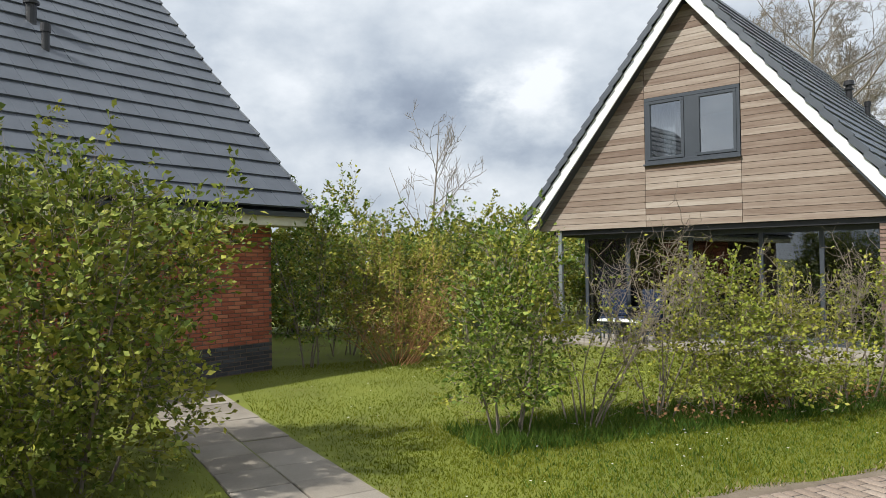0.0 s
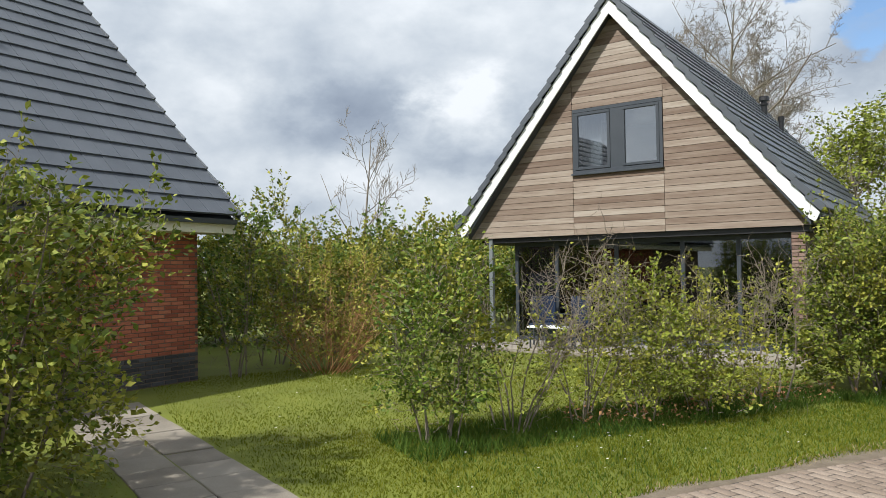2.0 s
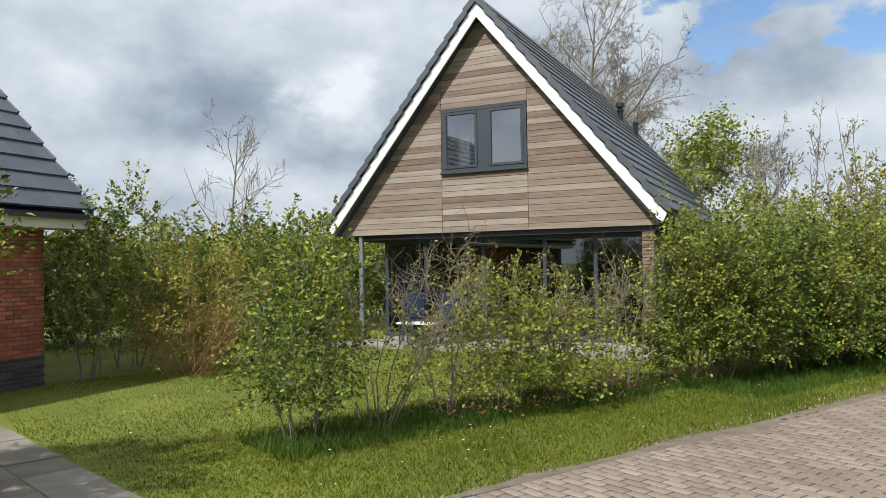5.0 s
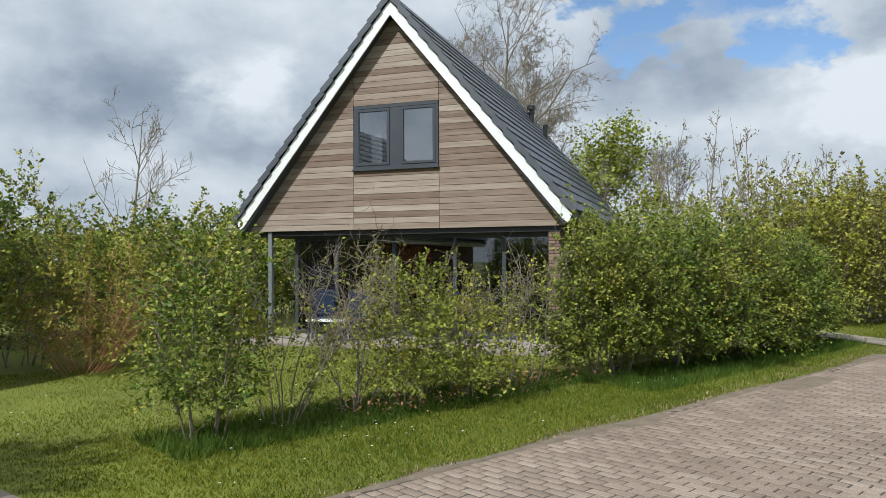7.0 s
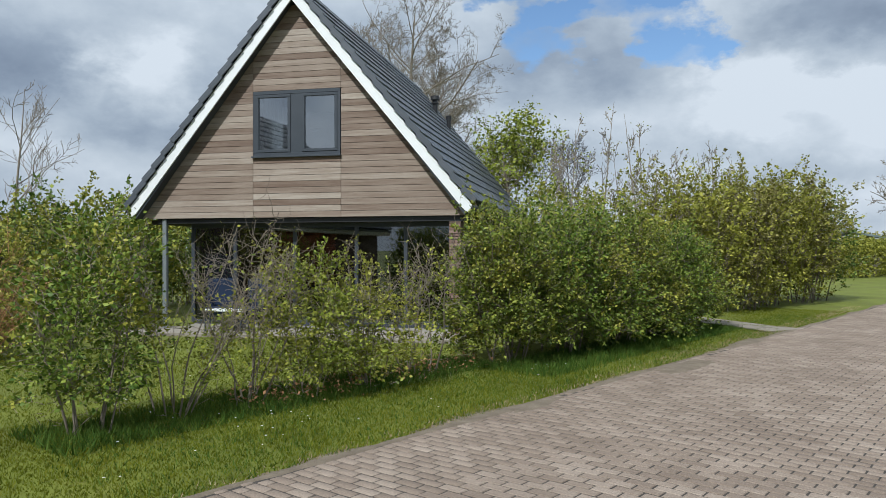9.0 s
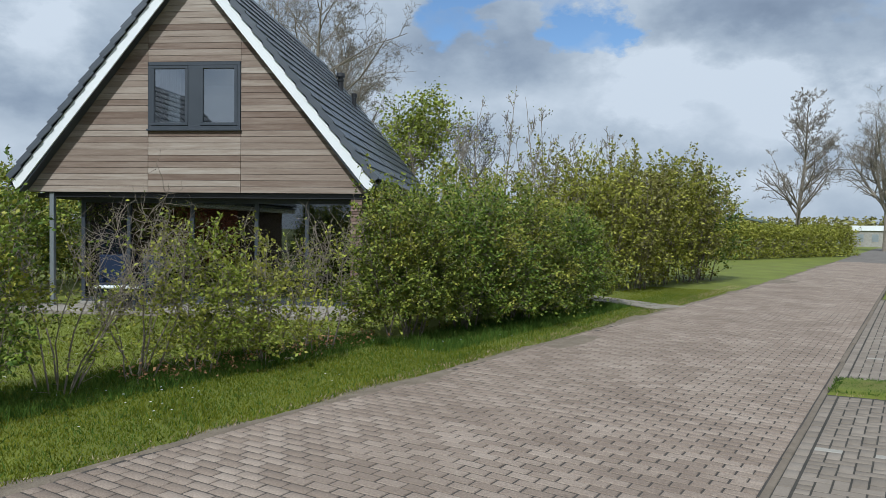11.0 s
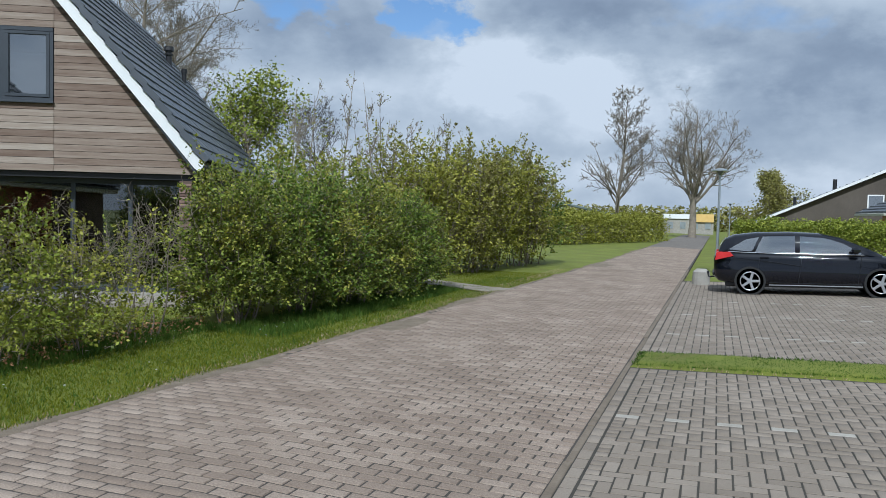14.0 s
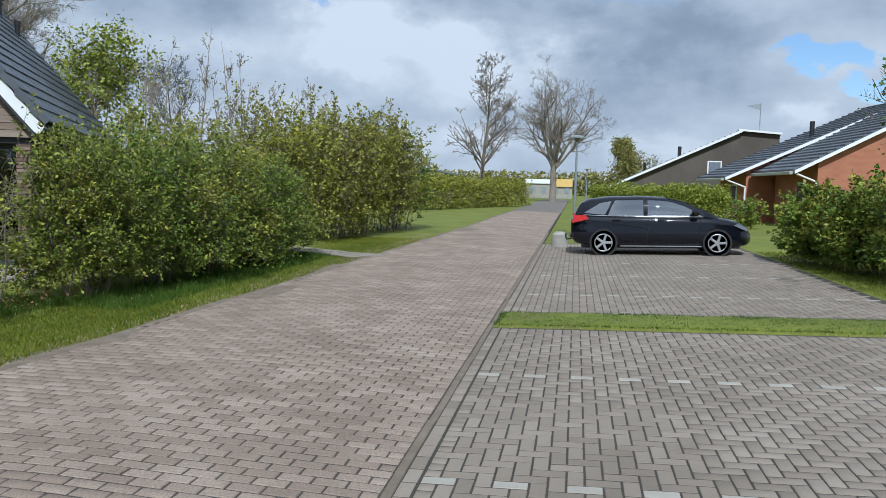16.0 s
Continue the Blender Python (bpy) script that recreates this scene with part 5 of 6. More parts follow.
def far_buildings():
    root = thing("shop", pose(-2.2, 118, 0, 0, 0, 3), "pale flat-roofed shop with a yellow sign", "building")
    part("wall", bm_box(-3.2, 4.0, 0, 8, -0.1, 2.7), M["concrete"], root)
    part("fascia", bm_box(-3.4, 1.4, -0.2, 0, 2.2, 2.9), M["white"], root)
    part("sign", bm_box(1.5, 4.0, -0.25, -0.05, 1.75, 2.95), M["sign_yellow"], root, "yellow sign board")
    part("canopy", bm_box(-6.5, -3.2, -3, 6, 2.5, 2.75), M["dark_wall"], root)
    for x in (-6.3, -4.8, -3.5):
        part("canopy_post", bm_box(x, x + 0.15, -2.8, -2.65, 0, 2.5), M["white"], root)
    for x in (-2.6, -0.8, 1.0, 2.8):
        part("window", bm_box(x, x + 0.8, -0.04, 0.0, 0.7, 1.7), M["zinc"], root)
    barn = thing("barn", pose(-13.5, 86, 0, 0, 0, 8), "low barn with grey-green sheet roof", "building")
    part("wall", bm_box(-8, 6, 0, 9, -0.1, 2.0), M["concrete"], barn)
    r = bmesh.new()
    prism(r, [(-8.5, 1.9), (-1.0, 3.4), (6.5, 1.9), (6.5, 2.1), (-1.0, 3.6), (-8.5, 2.1)], -0.4, 9.4)
    part("roof", r, M["green_roof"], barn)


far_buildings()


def street_lamp(x, y, h):
    root = thing("street_lamp", pose(x, y, 0), "slim grey street lamp with a flat round hood", "street lamp", "street lamps")
    b = bmesh.new()
    cylinder(b, (0, 0, -0.05), (0, 0, h - 0.18), 0.055, 0.035)
    cylinder(b, (0, 0, 0), (0, 0, 0.7), 0.07)
    part("pole", b, M["zinc"], root)
    b = bmesh.new()
    cylinder(b, (0, 0, h - 0.2), (0, 0, h - 0.06), 0.05, 0.14, 18)
    part("lantern", b, M["clear_lens"], root)
    b = bmesh.new()
    cylinder(b, (0, 0, h - 0.06), (0, 0, h - 0.02), 0.30, 0.30, 24)
    cylinder(b, (0, 0, h - 0.02), (0, 0, h + 0.04), 0.29, 0.08, 24)
    part("hood", b, M["zinc"], root)


street_lamp(2.37, 27.5, 3.5)
street_lamp(3.4, 74.0, 3.5)


def bollard():
    root = thing("bollard", pose(1.98, 21.4, floor_z(1.98)), "squat weathered concrete bollard by the bays", "bollard")
    b = bmesh.new()
    cylinder(b, (0, 0, -0.05), (0, 0, 0.34), 0.24, 0.22, 16)
    cylinder(b, (0, 0, 0.34), (0, 0, 0.42), 0.22, 0.13, 16)
    part("block", b, M["concrete"], root)


bollard()

# ---- parked car ----


def loft(rings, mat, name, parent, label="", close=True):
    """A skin over cross-sections, mirrored across y = 0."""
    V, Fc = [], []
    n = len(rings[0])
    full = []
    for r in rings:
        full.append(r + [(x, -y, z) for x, y, z in reversed(r)])
    k = 2 * n
    for r in full:
        V += r
    for i in range(len(full) - 1):
        for j in range(k):
            a, b = i * k + j, i * k + (j + 1) % k
            Fc.append((a, b, b + k, a + k))
    if close:
        Fc.append(tuple(range(k))[::-1])
        Fc.append(tuple(range((len(full) - 1) * k, len(full) * k)))
    ob = pydata(name, V, Fc, mat, parent, label, smooth=True)
    bm = bmesh.new()
    bm.from_mesh(ob.data)
    bmesh.ops.recalc_face_normals(bm, faces=bm.faces)
    bm.to_mesh(ob.data)
    bm.free()
    ob.data.shade_smooth()
    return ob


def interp(table, x):
    return float(np.interp(x, [a for a, _ in table], [b for _, b in table]))


def parked_car(m):
    root = thing("car", m, "black compact hatchback with silver alloy wheels parked nose-in", "car")
    half = [(-2.16, 0.62), (-2.08, 0.76), (-1.8, 0.85), (-1.0, 0.89), (0.8, 0.89), (1.5, 0.87), (1.95, 0.76), (2.14, 0.55), (2.2, 0.40)]
    deck = [(-2.16, 0.84), (-2.1, 0.95), (-1.9, 1.0), (0.9, 0.94), (1.3, 0.92), (1.8, 0.82), (2.05, 0.70), (2.2, 0.52)]
    sill = [(-2.16, 0.40), (-2.05, 0.30), (-1.7, 0.22), (1.7, 0.20), (2.1, 0.24), (2.2, 0.32)]
    xs = [-2.16, -2.12, -2.05, -1.95, -1.8, -1.6, -1.3, -0.9, -0.4, 0.1, 0.6, 1.0, 1.3, 1.6, 1.8, 1.95, 2.08, 2.15, 2.2]
    rings = []
    for x in xs:
        w, zt, zs = interp(half, x), interp(deck, x), interp(sill, x)
        h = zt - zs
        rings.append([(x, w * 0.80, zs), (x, w * 0.97, zs + 0.10 * h), (x, w, zs + 0.35 * h), (x, w * 1.0, zs + 0.58 * h), (x, w * 0.965, zs + 0.70 * h), (x, w * 0.975, zs + 0.76 * h), (x, w * 0.94, zs + 0.93 * h), (x, w * 0.86, zt), (x, w * 0.45, zt + 0.025)])
    body = loft(rings, M["car_paint"], "body", root)
    roofz = [(-2.06, 1.0), (-1.98, 1.18), (-1.86, 1.33), (-1.7, 1.40), (-1.2, 1.455), (-0.5, 1.465), (0.1, 1.435), (0.55, 1.335), (1.0, 1.14), (1.36, 0.96)]
    gx = [-2.06, -1.98, -1.86, -1.7, -1.2, -0.5, 0.1, 0.55, 1.0, 1.36]
    rings = []
    for x in gx:
        zt = interp(roofz, x)
        zb = interp(deck, x) - 0.06
        wb = interp(half, x) * 0.91
        f = max(0.02, (zt - zb) / 0.6)
        wt = wb - 0.21 * f
        rings.append([(x, wb, zb), (x, wb - 0.05 * f, zb + (zt - zb) * 0.35), (x, wt + 0.06 * f, zt - 0.10 * f), (x, wt - 0.02, zt - 0.03 * f), (x, wt * 0.5, zt)])
    loft(rings, M["car_paint"], "roof", root)

    def side_y(x, z):
        zt = interp(roofz, x)
        zb = interp(deck, x) - 0.06
        wb = interp(half, x) * 0.91
        f = max(0.02, (zt - zb) / 0.6)
        pts = [(zb, wb), (zb + (zt - zb) * 0.35, wb - 0.05 * f), (zt - 0.10 * f, wb - 0.21 * f + 0.06 * f)]
        return float(np.interp(z, [p[0] for p in pts], [p[1] for p in pts]))

    for sgn in (-1, 1):
        for label, poly in (("front_window", [(-0.30, 0.975), (0.98, 0.965), (0.62, 1.19), (0.25, 1.32), (-0.30, 1.365)]),
                            ("rear_window", [(-1.25, 0.99), (-0.40, 0.978), (-0.40, 1.37), (-1.10, 1.355)]),
                            ("quarter_window", [(-1.84, 1.05), (-1.32, 1.0), (-1.17, 1.34), (-1.45, 1.29)])):
            n = 10
            V, Fc = [], []
            x0, x1 = min(p[0] for p in poly), max(p[0] for p in poly)

            def span(x):
                zs = []
                for (ax, az), (bx, bz) in zip(poly, poly[1:] + poly[:1]):
                    if (ax - x) * (bx - x) <= 0 and ax != bx:
                        zs.append(az + (bz - az) * (x - ax) / (bx - ax))
                return min(zs), max(zs)
            for i in range(n + 1):
                x = x0 + (x1 - x0) * min(max(i / n, 0.002), 0.998)
                a, b = span(x)
                for z in (a, (a + b) / 2, b):
                    V.append((x, sgn * (side_y(x, z) + 0.008), z))
            for i in range(n):
                for k in range(2):
                    q = i * 3 + k
                    Fc.append((q, q + 1, q + 4, q + 3))
            pydata(label, V, Fc, M["car_glass"], root, smooth=True)
        tr = [(np.array([(x, sgn * (side_y(x, 0.96) + 0.014), interp([(-1.85, 1.0), (-1.3, 0.975), (1.0, 0.945)], x)) for x in np.linspace(-1.85, 1.0, 12)]), np.full(12, 0.011))]
        V, Fc = tube_arrays(tr, 6)
        fast_mesh("window_trim", V, Fc, M["chrome"], root, "chrome strip under the windows")
        for x in (-1.05, 0.05):
            h = bmesh.new()
            box(h, x - 0.1, x + 0.1, sgn * 0.865 - 0.025, sgn * 0.865 + 0.025, 0.855, 0.89, 0.012)
            part("door_handle", h, M["car_paint"], root)
        for x in (-1.22, -0.33, 0.88):
            ln = [(np.array([(x + 0.02 * k, sgn * (interp(half, x) * c + 0.002), z) for k, (c, z) in enumerate(((0.975, 0.30), (1.0, 0.48), (1.0, 0.62), (0.975, 0.80), (0.93, 0.95)))]), np.full(5, 0.004))]
            V, Fc = tube_arrays(ln, 4)
            fast_mesh("door_gap", V, Fc, M["black"], root)
        # thin raised line in place of the swoosh of reflected light along the crease
        cr = [(np.array([(x, sgn * (interp(half, x) * 0.985 + 0.004), z) for x, z in zip(np.linspace(-1.75, 0.95, 16), 0.86 - 0.40 * np.linspace(0, 1, 16) ** 1.3)]), np.concatenate([np.linspace(0.003, 0.012, 8), np.linspace(0.012, 0.003, 8)]))]
        V, Fc = tube_arrays(cr, 6)
        fast_mesh("reflection_crease", V, Fc, M["car_paint"], root)
        mr = bmesh.new()
        box(mr, 0.72, 0.90, sgn * 0.95 - 0.09, sgn * 0.95 + 0.09, 0.98, 1.12, 0.045)
        part("mirror", mr, M["car_paint"], root)
        tl = bmesh.new()
        prism(tl, [(-2.13, 0.80), (-1.72, 0.90), (-1.80, 0.99), (-2.10, 1.0)], sgn * 0.70, sgn * 0.845)
        part("tail_light", tl, M["red_lens"], root, "red tail light")
        hl = bmesh.new()
        prism(hl, [(1.72, 0.74), (2.02, 0.60), (2.05, 0.67), (1.82, 0.78)], sgn * 0.60, sgn * 0.80)
        part("headlight", hl, M["clear_lens"], root, "clear headlight")
        sk = bmesh.new()
        box(sk, -0.95, 0.98, sgn * 0.86 - 0.02, sgn * 0.86 + 0.02, 0.222, 0.242, 0.004)
        part("sill_trim", sk, M["alloy"], root)
    # windscreen and rear glass
    for name, pts in (("windscreen", [(0.16, 1.425), (0.58, 1.325), (1.0, 1.145), (1.30, 0.975)]), ("tailgate_glass", [(-2.045, 1.04), (-1.985, 1.17), (-1.875, 1.32)])):
        V, Fc = [], []
        for x, z in pts:
            w = interp(half, x) * 0.91 - 0.24 * max(0.02, (interp(roofz, x) - interp(deck, x) + 0.06) / 0.6)
            for k in range(7):
                y = -w + 2 * w * k / 6
                V.append((x + (0.012 if x > 0 else -0.014), y, z + 0.02 * (1 - (y / w) ** 2)))
        for i in range(len(pts) - 1):
            for k in range(6):
                q = i * 7 + k
                Fc.append((q, q + 1, q + 8, q + 7))
        pydata(name, V, Fc, M["car_glass"], root, smooth=True)
    for x in (-1.36, 1.34):
        for sgn in (-1, 1):
            y = sgn * 0.79
            wb = bmesh.new()
            cylinder(wb, (x, y - 0.1, 0.315), (x, y + 0.099, 0.315), 0.342, n=28)
            part("wheel_arch", wb, M["rubber"], root)
            t = bmesh.new()
            cylinder(t, (x, y - 0.1, 0.315), (x, y + 0.106, 0.315), 0.315, n=32)
            eds = [e for e in t.edges if e.calc_length() < 0.1]
            bmesh.ops.bevel(t, geom=eds, offset=0.02, segments=2, affect="EDGES")
            wheel = part("wheel", t, M["rubber"], root)
            r = bmesh.new()
            o = y + sgn * 0.108
            for k in range(5):
                a = 2 * math.pi * k / 5 + 0.3
                mm = Matrix.Translation((x, o, 0.315)) @ Matrix.Rotation(a, 4, "Y")
                box(r, -0.03, 0.03, -0.012, 0.012, 0.02, 0.207, 0.008, m=mm)
            cylinder(r, (x, o - 0.013, 0.315), (x, o + 0.013, 0.315), 0.05, n=16)
            ring = [(np.array([(x + 0.212 * math.cos(a), o, 0.315 + 0.212 * math.sin(a)) for a in np.linspace(0, 2 * math.pi, 29)]), np.full(29, 0.014))]
            part("rim", r, M["alloy"], wheel, "silver five-spoke alloy rim")
            V, Fc = tube_arrays(ring, 6)
            fast_mesh("rim_ring", V, Fc, M["alloy"], wheel)
    b = bmesh.new()
    cylinder(b, (-2.12, 0.0, 0.36), (-2.28, 0.0, 0.34), 0.018)
    cylinder(b, (-2.28, 0.0, 0.34), (-2.30, 0.0, 0.44), 0.018)
    cylinder(b, (-2.30, 0, 0.44), (-2.30, 0, 0.485), 0.028)
    part("tow_hook", b, M["black"], root)
    b = bm_box(-2.19, -2.0, -0.62, 0.62, 0.42, 0.5, bevel=0.02)
    part("bumper_strip", b, M["black"], root)
    b = bm_box(-1.9, 1.9, -0.72, 0.72, 0.17, 0.34, bevel=0.03)
    part("underbody", b, M["black"], root)
    inner = bm_box(-1.5, 0.6, -0.6, 0.6, 0.9, 1.05, bevel=0.03)
    part("seats", inner, M["black"], root)
    return root


parked_car(pose(4.48, 19.50, floor_z(4.48), 0, -1.6, 0))

# ---- side paths, strips, soil ----


def slab_path(name, pts, width, label, slab_l, seed):
    """A path of square concrete slabs between two points."""
    rng = np.random.default_rng(seed)
    (x0, y0), (x1, y1) = pts
    L = math.hypot(x1 - x0, y1 - y0)
    a = math.atan2(y1 - y0, x1 - x0)
    base = new(name, bm_mesh := bpy.data.meshes.new(name))
    bm = bm_box(-0.0, L, -width / 2, width / 2, -0.2, -0.012)
    bm.to_mesh(bm_mesh)
    bm.free()
    bm_mesh.materials.append(M["joint"])
    base.matrix_world = pose(x0, y0, 0.0, 0, 0, math.degrees(a))
    tagged(base, label, "path", kind="structure")
    cols = max(1, round(width / 0.5))
    w = width / cols
    me, _, _ = brick_shape("slab", slab_l - 0.012, w - 0.012, 0.045, M["slab"])
    n = int(L / slab_l)
    for i in range(n):
        for k in range(cols):
            ob = new("slab", me)
            ob.parent = base
            ob.matrix_local = pose((i + 0.5) * slab_l, -width / 2 + (k + 0.5) * w, rng.normal() * 0.004 + 0.004, rng.normal() * 0.25, rng.normal() * 0.25, rng.normal() * 0.25)
    return base


slab_path("path", [(-2.46, 1.12), (-8.6, 0.26)], 0.94, "garden path of square concrete slabs", 0.5, 31)
slab_path("path", [(-2.2, 16.0), (-6.5, 18.2)], 0.9, "garden path of square concrete slabs", 0.5, 32)


def strip_grass(name, x0, x1, y0, y1, z, seed, mat, label):
    """A raised, ragged strip of turf or soil."""
    nx, ny = max(4, int((x1 - x0) / 0.12)), max(3, int((y1 - y0) / 0.12))
    V = []
    for j in range(ny + 1):
        for i in range(nx + 1):
            fx, fy = i / nx, j / ny
            x, y = x0 + (x1 - x0) * fx, y0 + (y1 - y0) * fy
            edge = min(fx * (x1 - x0), (1 - fx) * (x1 - x0), fy * (y1 - y0), (1 - fy) * (y1 - y0))
            k = min(1, edge / 0.12)
            zz = floor_z(x) + z * k - 0.03 * (1 - k) + 0.012 * noise.noise(Vector((x * 6, y * 6, seed)))
            V.append((x + 0.05 * noise.noise(Vector((y * 3, seed, x))), y + 0.05 * noise.noise(Vector((x * 3, seed, y))), zz))
    n = nx + 1
    Fc = [(j * n + i, j * n + i + 1, (j + 1) * n + i + 1, (j + 1) * n + i) for j in range(ny) for i in range(nx)]
    ob = fast_mesh(name, V, Fc, M[mat], smooth=True)
    return tagged(ob, label, "verge", kind="structure")


strip_grass("ground", KERB - 0.02, 7.2, STRIP[0], STRIP[1], 0.035, 3.0, "lawn", "narrow strip of grass between the parking bays")


def soil_edge():
    """Bare trodden soil where the verge meets the road, with a wandering outer edge."""
    ys = np.arange(-4, 45, 0.1)
    V, Fc = [], []
    for y in ys:
        xl = road_left(y)
        wv = 0.09 + 0.26 * noise.noise(Vector((y * 0.8, 2.2, 0))) + 0.10 * noise.noise(Vector((y * 3.5, 7.2, 0)))
        V += [(xl - 0.04 - max(0, wv), y, -0.03), (xl - 0.01, y, 0.003), (xl + 0.015 + max(0, wv) * 0.3, y, 0.005), (xl + 0.04 + max(0, wv) * 0.55, y, -0.02)]
    for i in range(len(ys) - 1):
        a = i * 4
        for k in range(3):
            Fc.append((a + k, a + k + 1, a + k + 5, a + k + 4))
    ob = fast_mesh("soil_edge", V, Fc, M["soil"], smooth=True)
    tagged(ob, "strip of bare brown soil along the road edge", "soil", kind="structure")


soil_edge()


def grass(name, areas, per_m2, height, seed, label, mat="blade"):
    """Blades of grass scattered over areas (x0, x1, y0, y1, z), thicker where areas overlap."""
    rng = np.random.default_rng(seed)
    P = []
    for x0, x1, y0, y1, z, k in areas:
        n = int((x1 - x0) * (y1 - y0) * per_m2 * k)
        xx = rng.uniform(x0, x1, n)
        P.append(np.stack([xx, rng.uniform(y0, y1, n), z + np.array([floor_z(q) for q in xx])], 1))
    P = np.concatenate(P)
    keep = np.array([not (x > road_left(y) - 0.0 + 0.12 * noise.noise(Vector((y * 2, 1, 1))) and x < KERB - 0.05) and not (abs((x + 2.46) * 0.1387 - (y - 1.12) * 0.9903) < 0.5 and x > -8.6)
                     for x, y, _ in P])
    P = P[keep]
    n = len(P)
    a = rng.uniform(0, 2 * np.pi, n)
    h = height * rng.uniform(0.4, 1.3, n)
    tall = np.array([1 + 0.7 * max(0, noise.noise(Vector((x * 1.3, y * 1.3, 9)))) for x, y, _ in P])
    h = h * tall
    w = 0.0035 + 0.004 * rng.uniform(size=n)
    side = np.stack([np.cos(a), np.sin(a), 0 * a], 1) * w[:, None]
    tip = P + np.stack([rng.normal(size=n) * h * 0.45, rng.normal(size=n) * h * 0.45, h], 1)
    V = np.stack([P - side, P + side, tip], 1).reshape(-1, 3)
    Fc = np.arange(3 * n).reshape(-1, 3)
    ob = fast_mesh(name, V, Fc, M[mat])
    tagged(ob, label, "grass", kind="stuff")


grass("grass", [(-5.5, -2.3, 1.7, 9.0, -0.02, 1.0), (-4.6, -2.2, 9.0, 22.0, -0.02, 0.5), (-10.5, -5.5, 1.0, 9.5, -0.015, 0.45), (-5.5, -2.3, -2.5, 1.7, -0.02, 0.7)], 2600, 0.024, 5, "short green verge and lawn grass")
# the shrubs' shade is partly put into the colour of this grass
grass("grass", [(-5.2, -4.05, 2.6, 8.6, -0.02, 1.0), (-4.2, -3.0, 8.2, 15.8, -0.02, 0.8)], 1500, 0.10, 6, "longer unmown grass round the shrub stems, darkened partly for their shade", "blade_long")
grass("grass", [(KERB, 7.1, STRIP[0] + 0.04, STRIP[1] - 0.04, 0.02, 1.0)], 2600, 0.028, 7, "short green grass between the parking bays", "blade_long")
grass("grass", [(7.0, 10.0, 9.5, 20.0, -0.02, 1.0)], 500, 0.05, 8, "short green verge and lawn grass")
grass("grass", [(-4.1, -2.35, 2.4, 9.0, -0.02, 1.0), (-3.4, -2.2, 9.0, 20.0, -0.02, 0.8)], 400, 0.04, 10, "lush darker grass of the verge", "blade_long")
grass("straw", [(-2.62, -2.2, 1.6, 24.0, -0.01, 1.0), (KERB, 7.1, STRIP[0] - 0.03, STRIP[0] + 0.1, 0.0, 1.5)], 260, 0.03, 9, "dry straw and dead grass along the paving", "straw")


def dirt_patch(x, y, rx, ry, seed):
    """A thin spill of washed-out soil with a ragged outline."""
    V = [(x, y, 0.012 + floor_z(x))]
    n = 40
    for ring, z in ((0.6, 0.009), (1.0, -0.006)):
        for i in range(n):
            a = 2 * math.pi * i / n
            k = ring * (1 + 0.45 * noise.noise(Vector((math.cos(a) * 1.5, math.sin(a) * 1.5, seed))) + 0.2 * noise.noise(Vector((math.cos(a) * 5, math.sin(a) * 5, seed))))
            V.append((x + rx * k * math.cos(a), y + ry * k * math.sin(a), z + floor_z(x)))
    Fc = [(0, 1 + i, 1 + (i + 1) % n) for i in range(n)] + [(1 + i, 1 + n + i, 1 + n + (i + 1) % n, 1 + (i + 1) % n) for i in range(n)]
    tagged(pydata("soil_patch", V, Fc, M["soil"], smooth=True), "washed-out brown soil on the road edge", "soil", kind="structure")


dirt_patch(-2.0, 10.1, 0.28, 0.9, 1.0)
dirt_patch(-1.55, 27.2, 0.45, 1.2, 2.0)
dirt_patch(-2.2, 13.6, 0.2, 0.8, 3.0)
dirt_patch(-2.25, 6.6, 0.12, 0.7, 4.0)


def daisies():
    rng = np.random.default_rng(12)
    V, Fc = [], []
    n = 0
    while n < 170:
        x, y = rng.uniform(-10, -2.7), rng.uniform(1.8, 10)
        if noise.noise(Vector((x * 0.8, y * 0.8, 3.3))) < 0.0:
            continue
        r, z = rng.uniform(0.008, 0.013), rng.uniform(0.02, 0.05)
        b = len(V)
        V += [(x + r * math.cos(a), y + r * math.sin(a), z) for a in np.linspace(0, 2 * math.pi, 6, endpoint=False)]
        Fc.append(tuple(range(b, b + 6)))
        n += 1
    tagged(pydata("daisies", V, Fc, M["white"]), "scattered white daisies in the lawn", "flowers", kind="stuff")


daisies()

# ---- pavers ----


def kerb_stones():
    """Flush concrete edging between the road and the bays."""
    me, _, _ = brick_shape("kerb_stone", 0.06, 0.992, 0.12, M["kerb"])
    rng = np.random.default_rng(8)
    for i in range(30):
        ob = new("kerb_stone", me)
        ob.parent = ROAD
        ob.matrix_local = pose(KERB - 0.03 + rng.normal() * 0.004, -2 + i + 0.5, floor_z(KERB) + 0.004 + rng.normal() * 0.003, 0, 0, rng.normal() * 0.2)


kerb_stones()


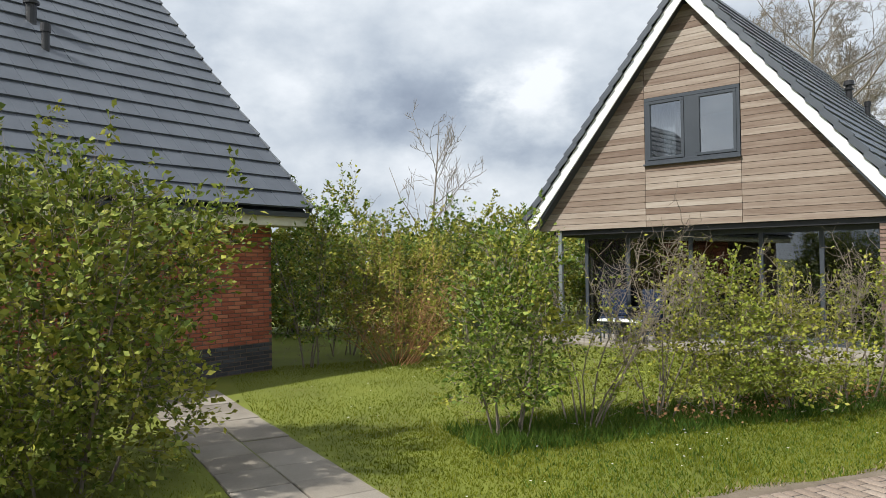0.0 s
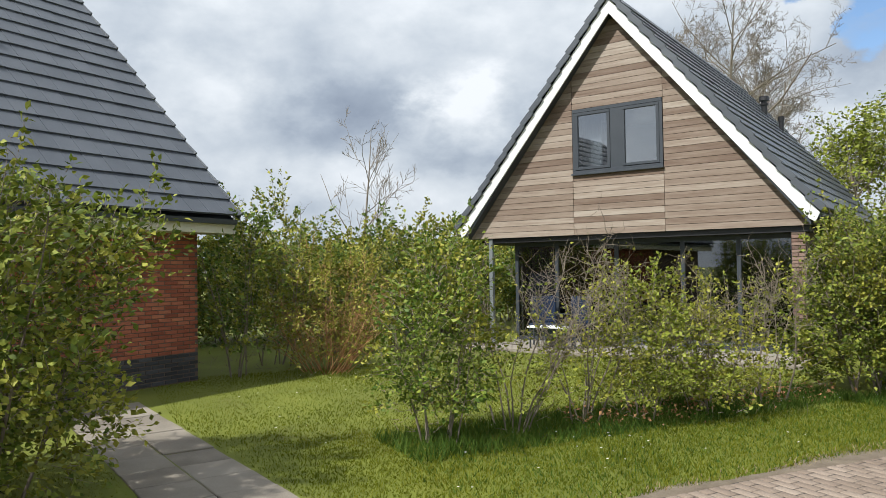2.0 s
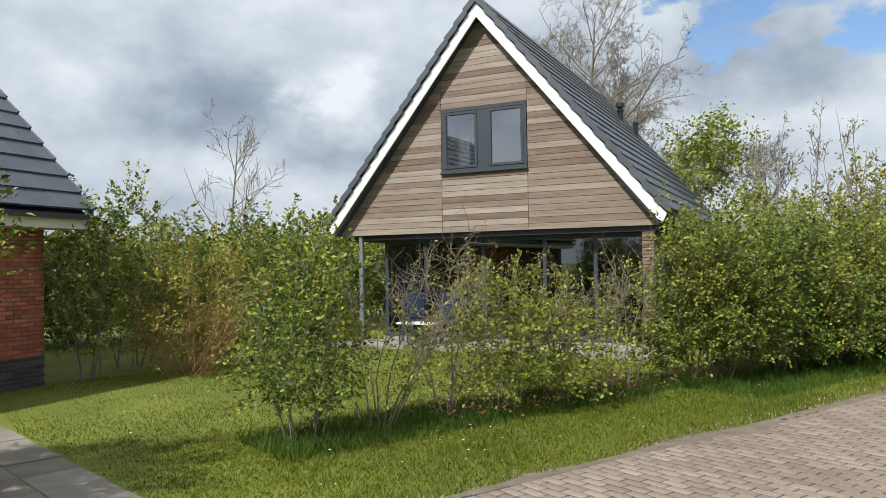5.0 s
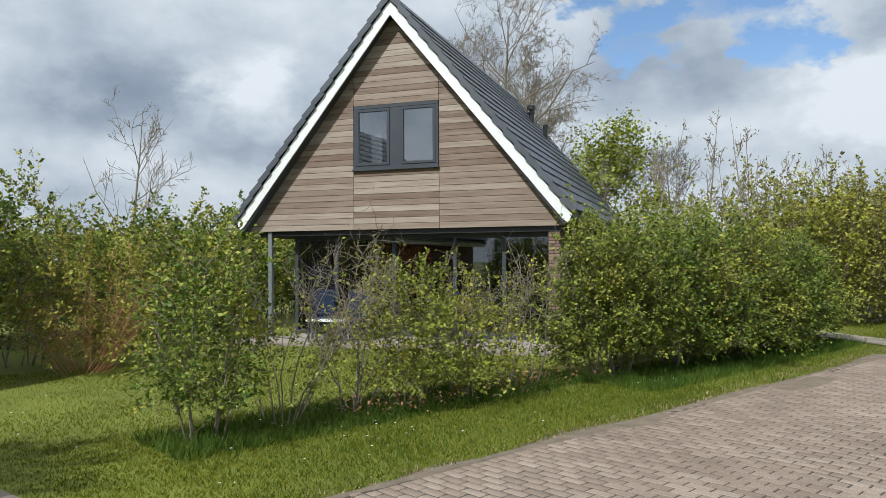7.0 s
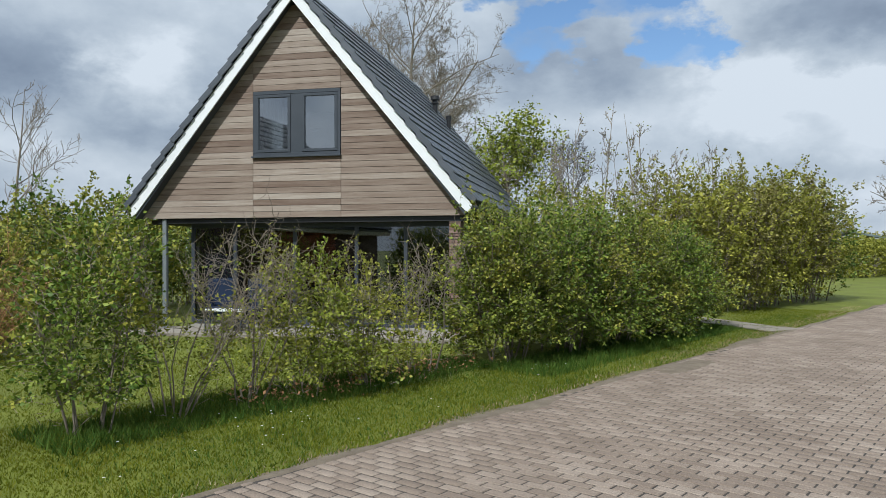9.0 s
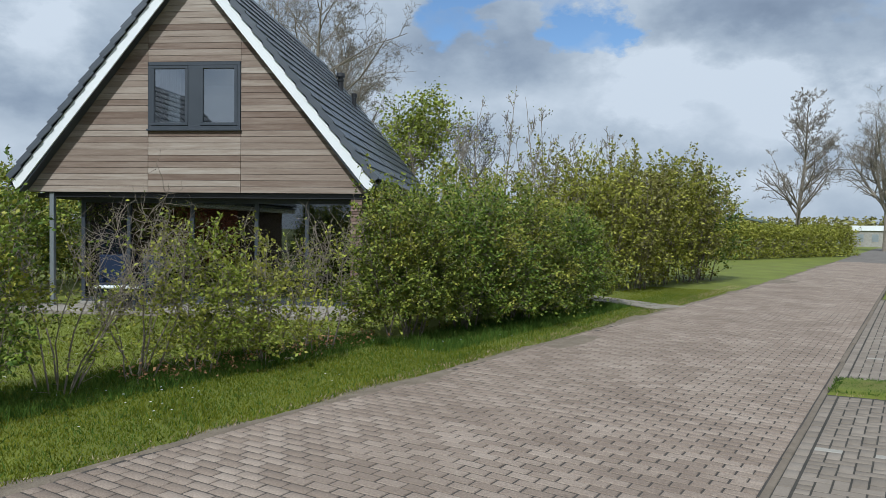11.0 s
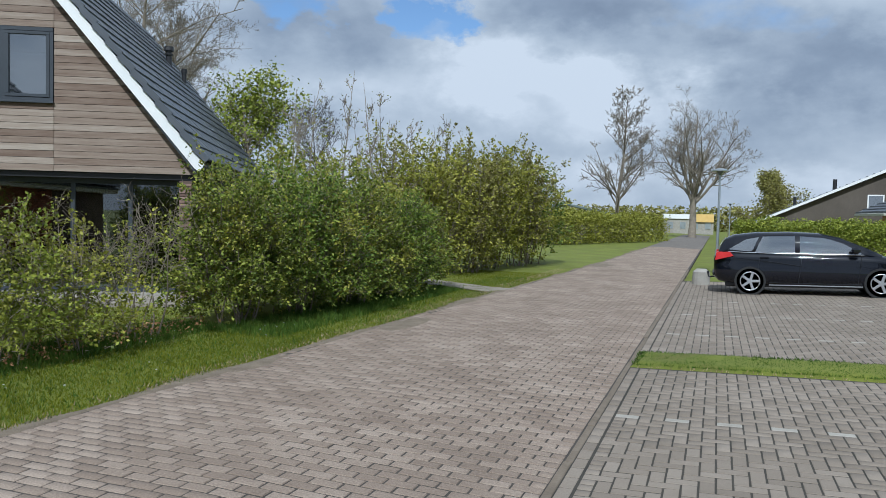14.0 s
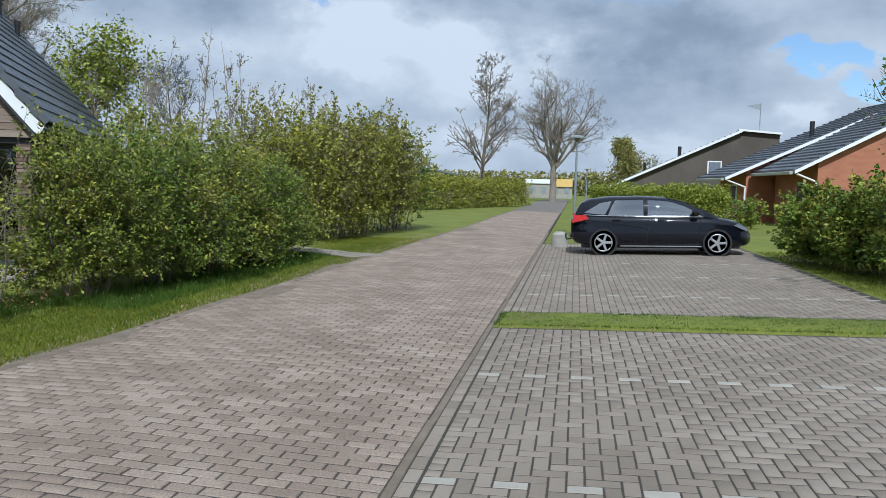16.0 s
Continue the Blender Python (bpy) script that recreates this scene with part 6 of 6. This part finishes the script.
def road_bricks():
    """Running bond across the road, laid from the kerb; cut bricks end every other row."""
    places, halves = [], []
    row = 0
    y = -5.0
    while y < 50.0:
        xl = road_left(y) + 0.02
        x = KERB - 0.068
        if row % 2:
            halves.append((x - 0.049, y, 0.0))
            x -= 0.1035
        while x - 0.2 > xl:
            places.append((x - 0.0985, y, 0.0))
            x -= 0.207
        if x - 0.1 > xl - 0.04:
            halves.append((x - 0.049, y, 0.0))
        y += 0.104
        row += 1
    lay("brick", "cut_brick_field", halves, brick_shape("brick", 0.092, 0.090, 0.05, M["road_brick_piece"], 0.005), ROAD, lambda x, y: False, M["road_brick"], 0.006, 0.0009, 42)
    lay("brick", "brick_field", places, brick_shape("brick", 0.193, 0.090, 0.05, M["road_brick_piece"], 0.005), ROAD, lambda x, y: 3.4 < y < 6.2 and x > -1.2, M["road_brick"], 0.006, 0.0009, 41)


road_bricks()


def herringbone(parent, x0, x1, y0, y1, marks, near, seed):
    """Square herringbone of pavers with a single border course along the road; marks: the rows with white pavers."""
    p = 0.1035
    plain, white = [], []
    rows = int((y1 - y0) / p)
    cols = int((x1 - x0 - 0.12) / p)
    for j in range(-1, rows + 1):
        for i in range(-2, cols + 1):
            k = (i - j) % 4
            cx, cy = x0 + 0.115 + i * p, y0 + j * p
            if k == 0:            # lying across
                x, y, a = cx + p, cy + p / 2, 0.0
            elif k == 3:          # lying along
                x, y, a = cx + p / 2, cy + p, math.pi / 2
            else:
                continue
            if x - 0.1 < x0 + 0.10 or x + 0.1 > x1 or y - 0.1 < y0 or y + 0.1 > y1:
                continue
            hit = a == 0.0 and any(abs(y - m) < p / 2 for m in marks) and (i // 4) % 1 == 0
            (white if hit else plain).append((x, y, a))
    halves = []
    taken = set()
    for x, y, a in plain + white:
        i, j = (x - x0 - 0.115) / p, (y - y0) / p
        if a == 0.0:
            taken |= {(round(i - 1), round(j - 0.5)), (round(i), round(j - 0.5))}
        else:
            taken |= {(round(i - 0.5), round(j - 1)), (round(i - 0.5), round(j))}
    for j in range(rows):
        for i in range(cols):
            if (i, j) not in taken:
                halves.append((x0 + 0.115 + (i + 0.5) * p, y0 + (j + 0.5) * p, 0.0))
    lay("brick", "cut_brick_field", halves, brick_shape("brick", 0.0905, 0.0905, 0.05, M["park_brick_piece"], 0.003), parent, lambda x, y: False, M["park_brick"], 0.004, 0.0006, seed + 2)
    y = y0
    while y + 0.2 < y1:
        plain.append((x0 + 0.055, y + 0.104, math.pi / 2))
        y += 0.207
    lay("brick", "brick_field", plain, brick_shape("brick", 0.194, 0.0905, 0.05, M["park_brick_piece"], 0.003), parent, near, M["park_brick"], 0.004, 0.0006, seed)
    lay("white_brick", "white_brick_field", white, brick_shape("white_brick", 0.194, 0.0905, 0.05, M["white_brick"], 0.003), parent, lambda x, y: True, M["white_brick"], 0.004, 0.0006, seed + 1)


herringbone(PARK_A, KERB - 0.002, 7.15, -4.0, STRIP[0] - 0.02, [-1.13, 1.37, 3.87, 6.37], lambda x, y: 3.4 < y < 5.6 and 1.4 < x < 3.2, 51)
herringbone(PARK_B, KERB - 0.002, 6.85, STRIP[1] + 0.02, 22.3, [11.6, 14.1, 16.6], lambda x, y: y < 11.2 and x < 3.8, 53)
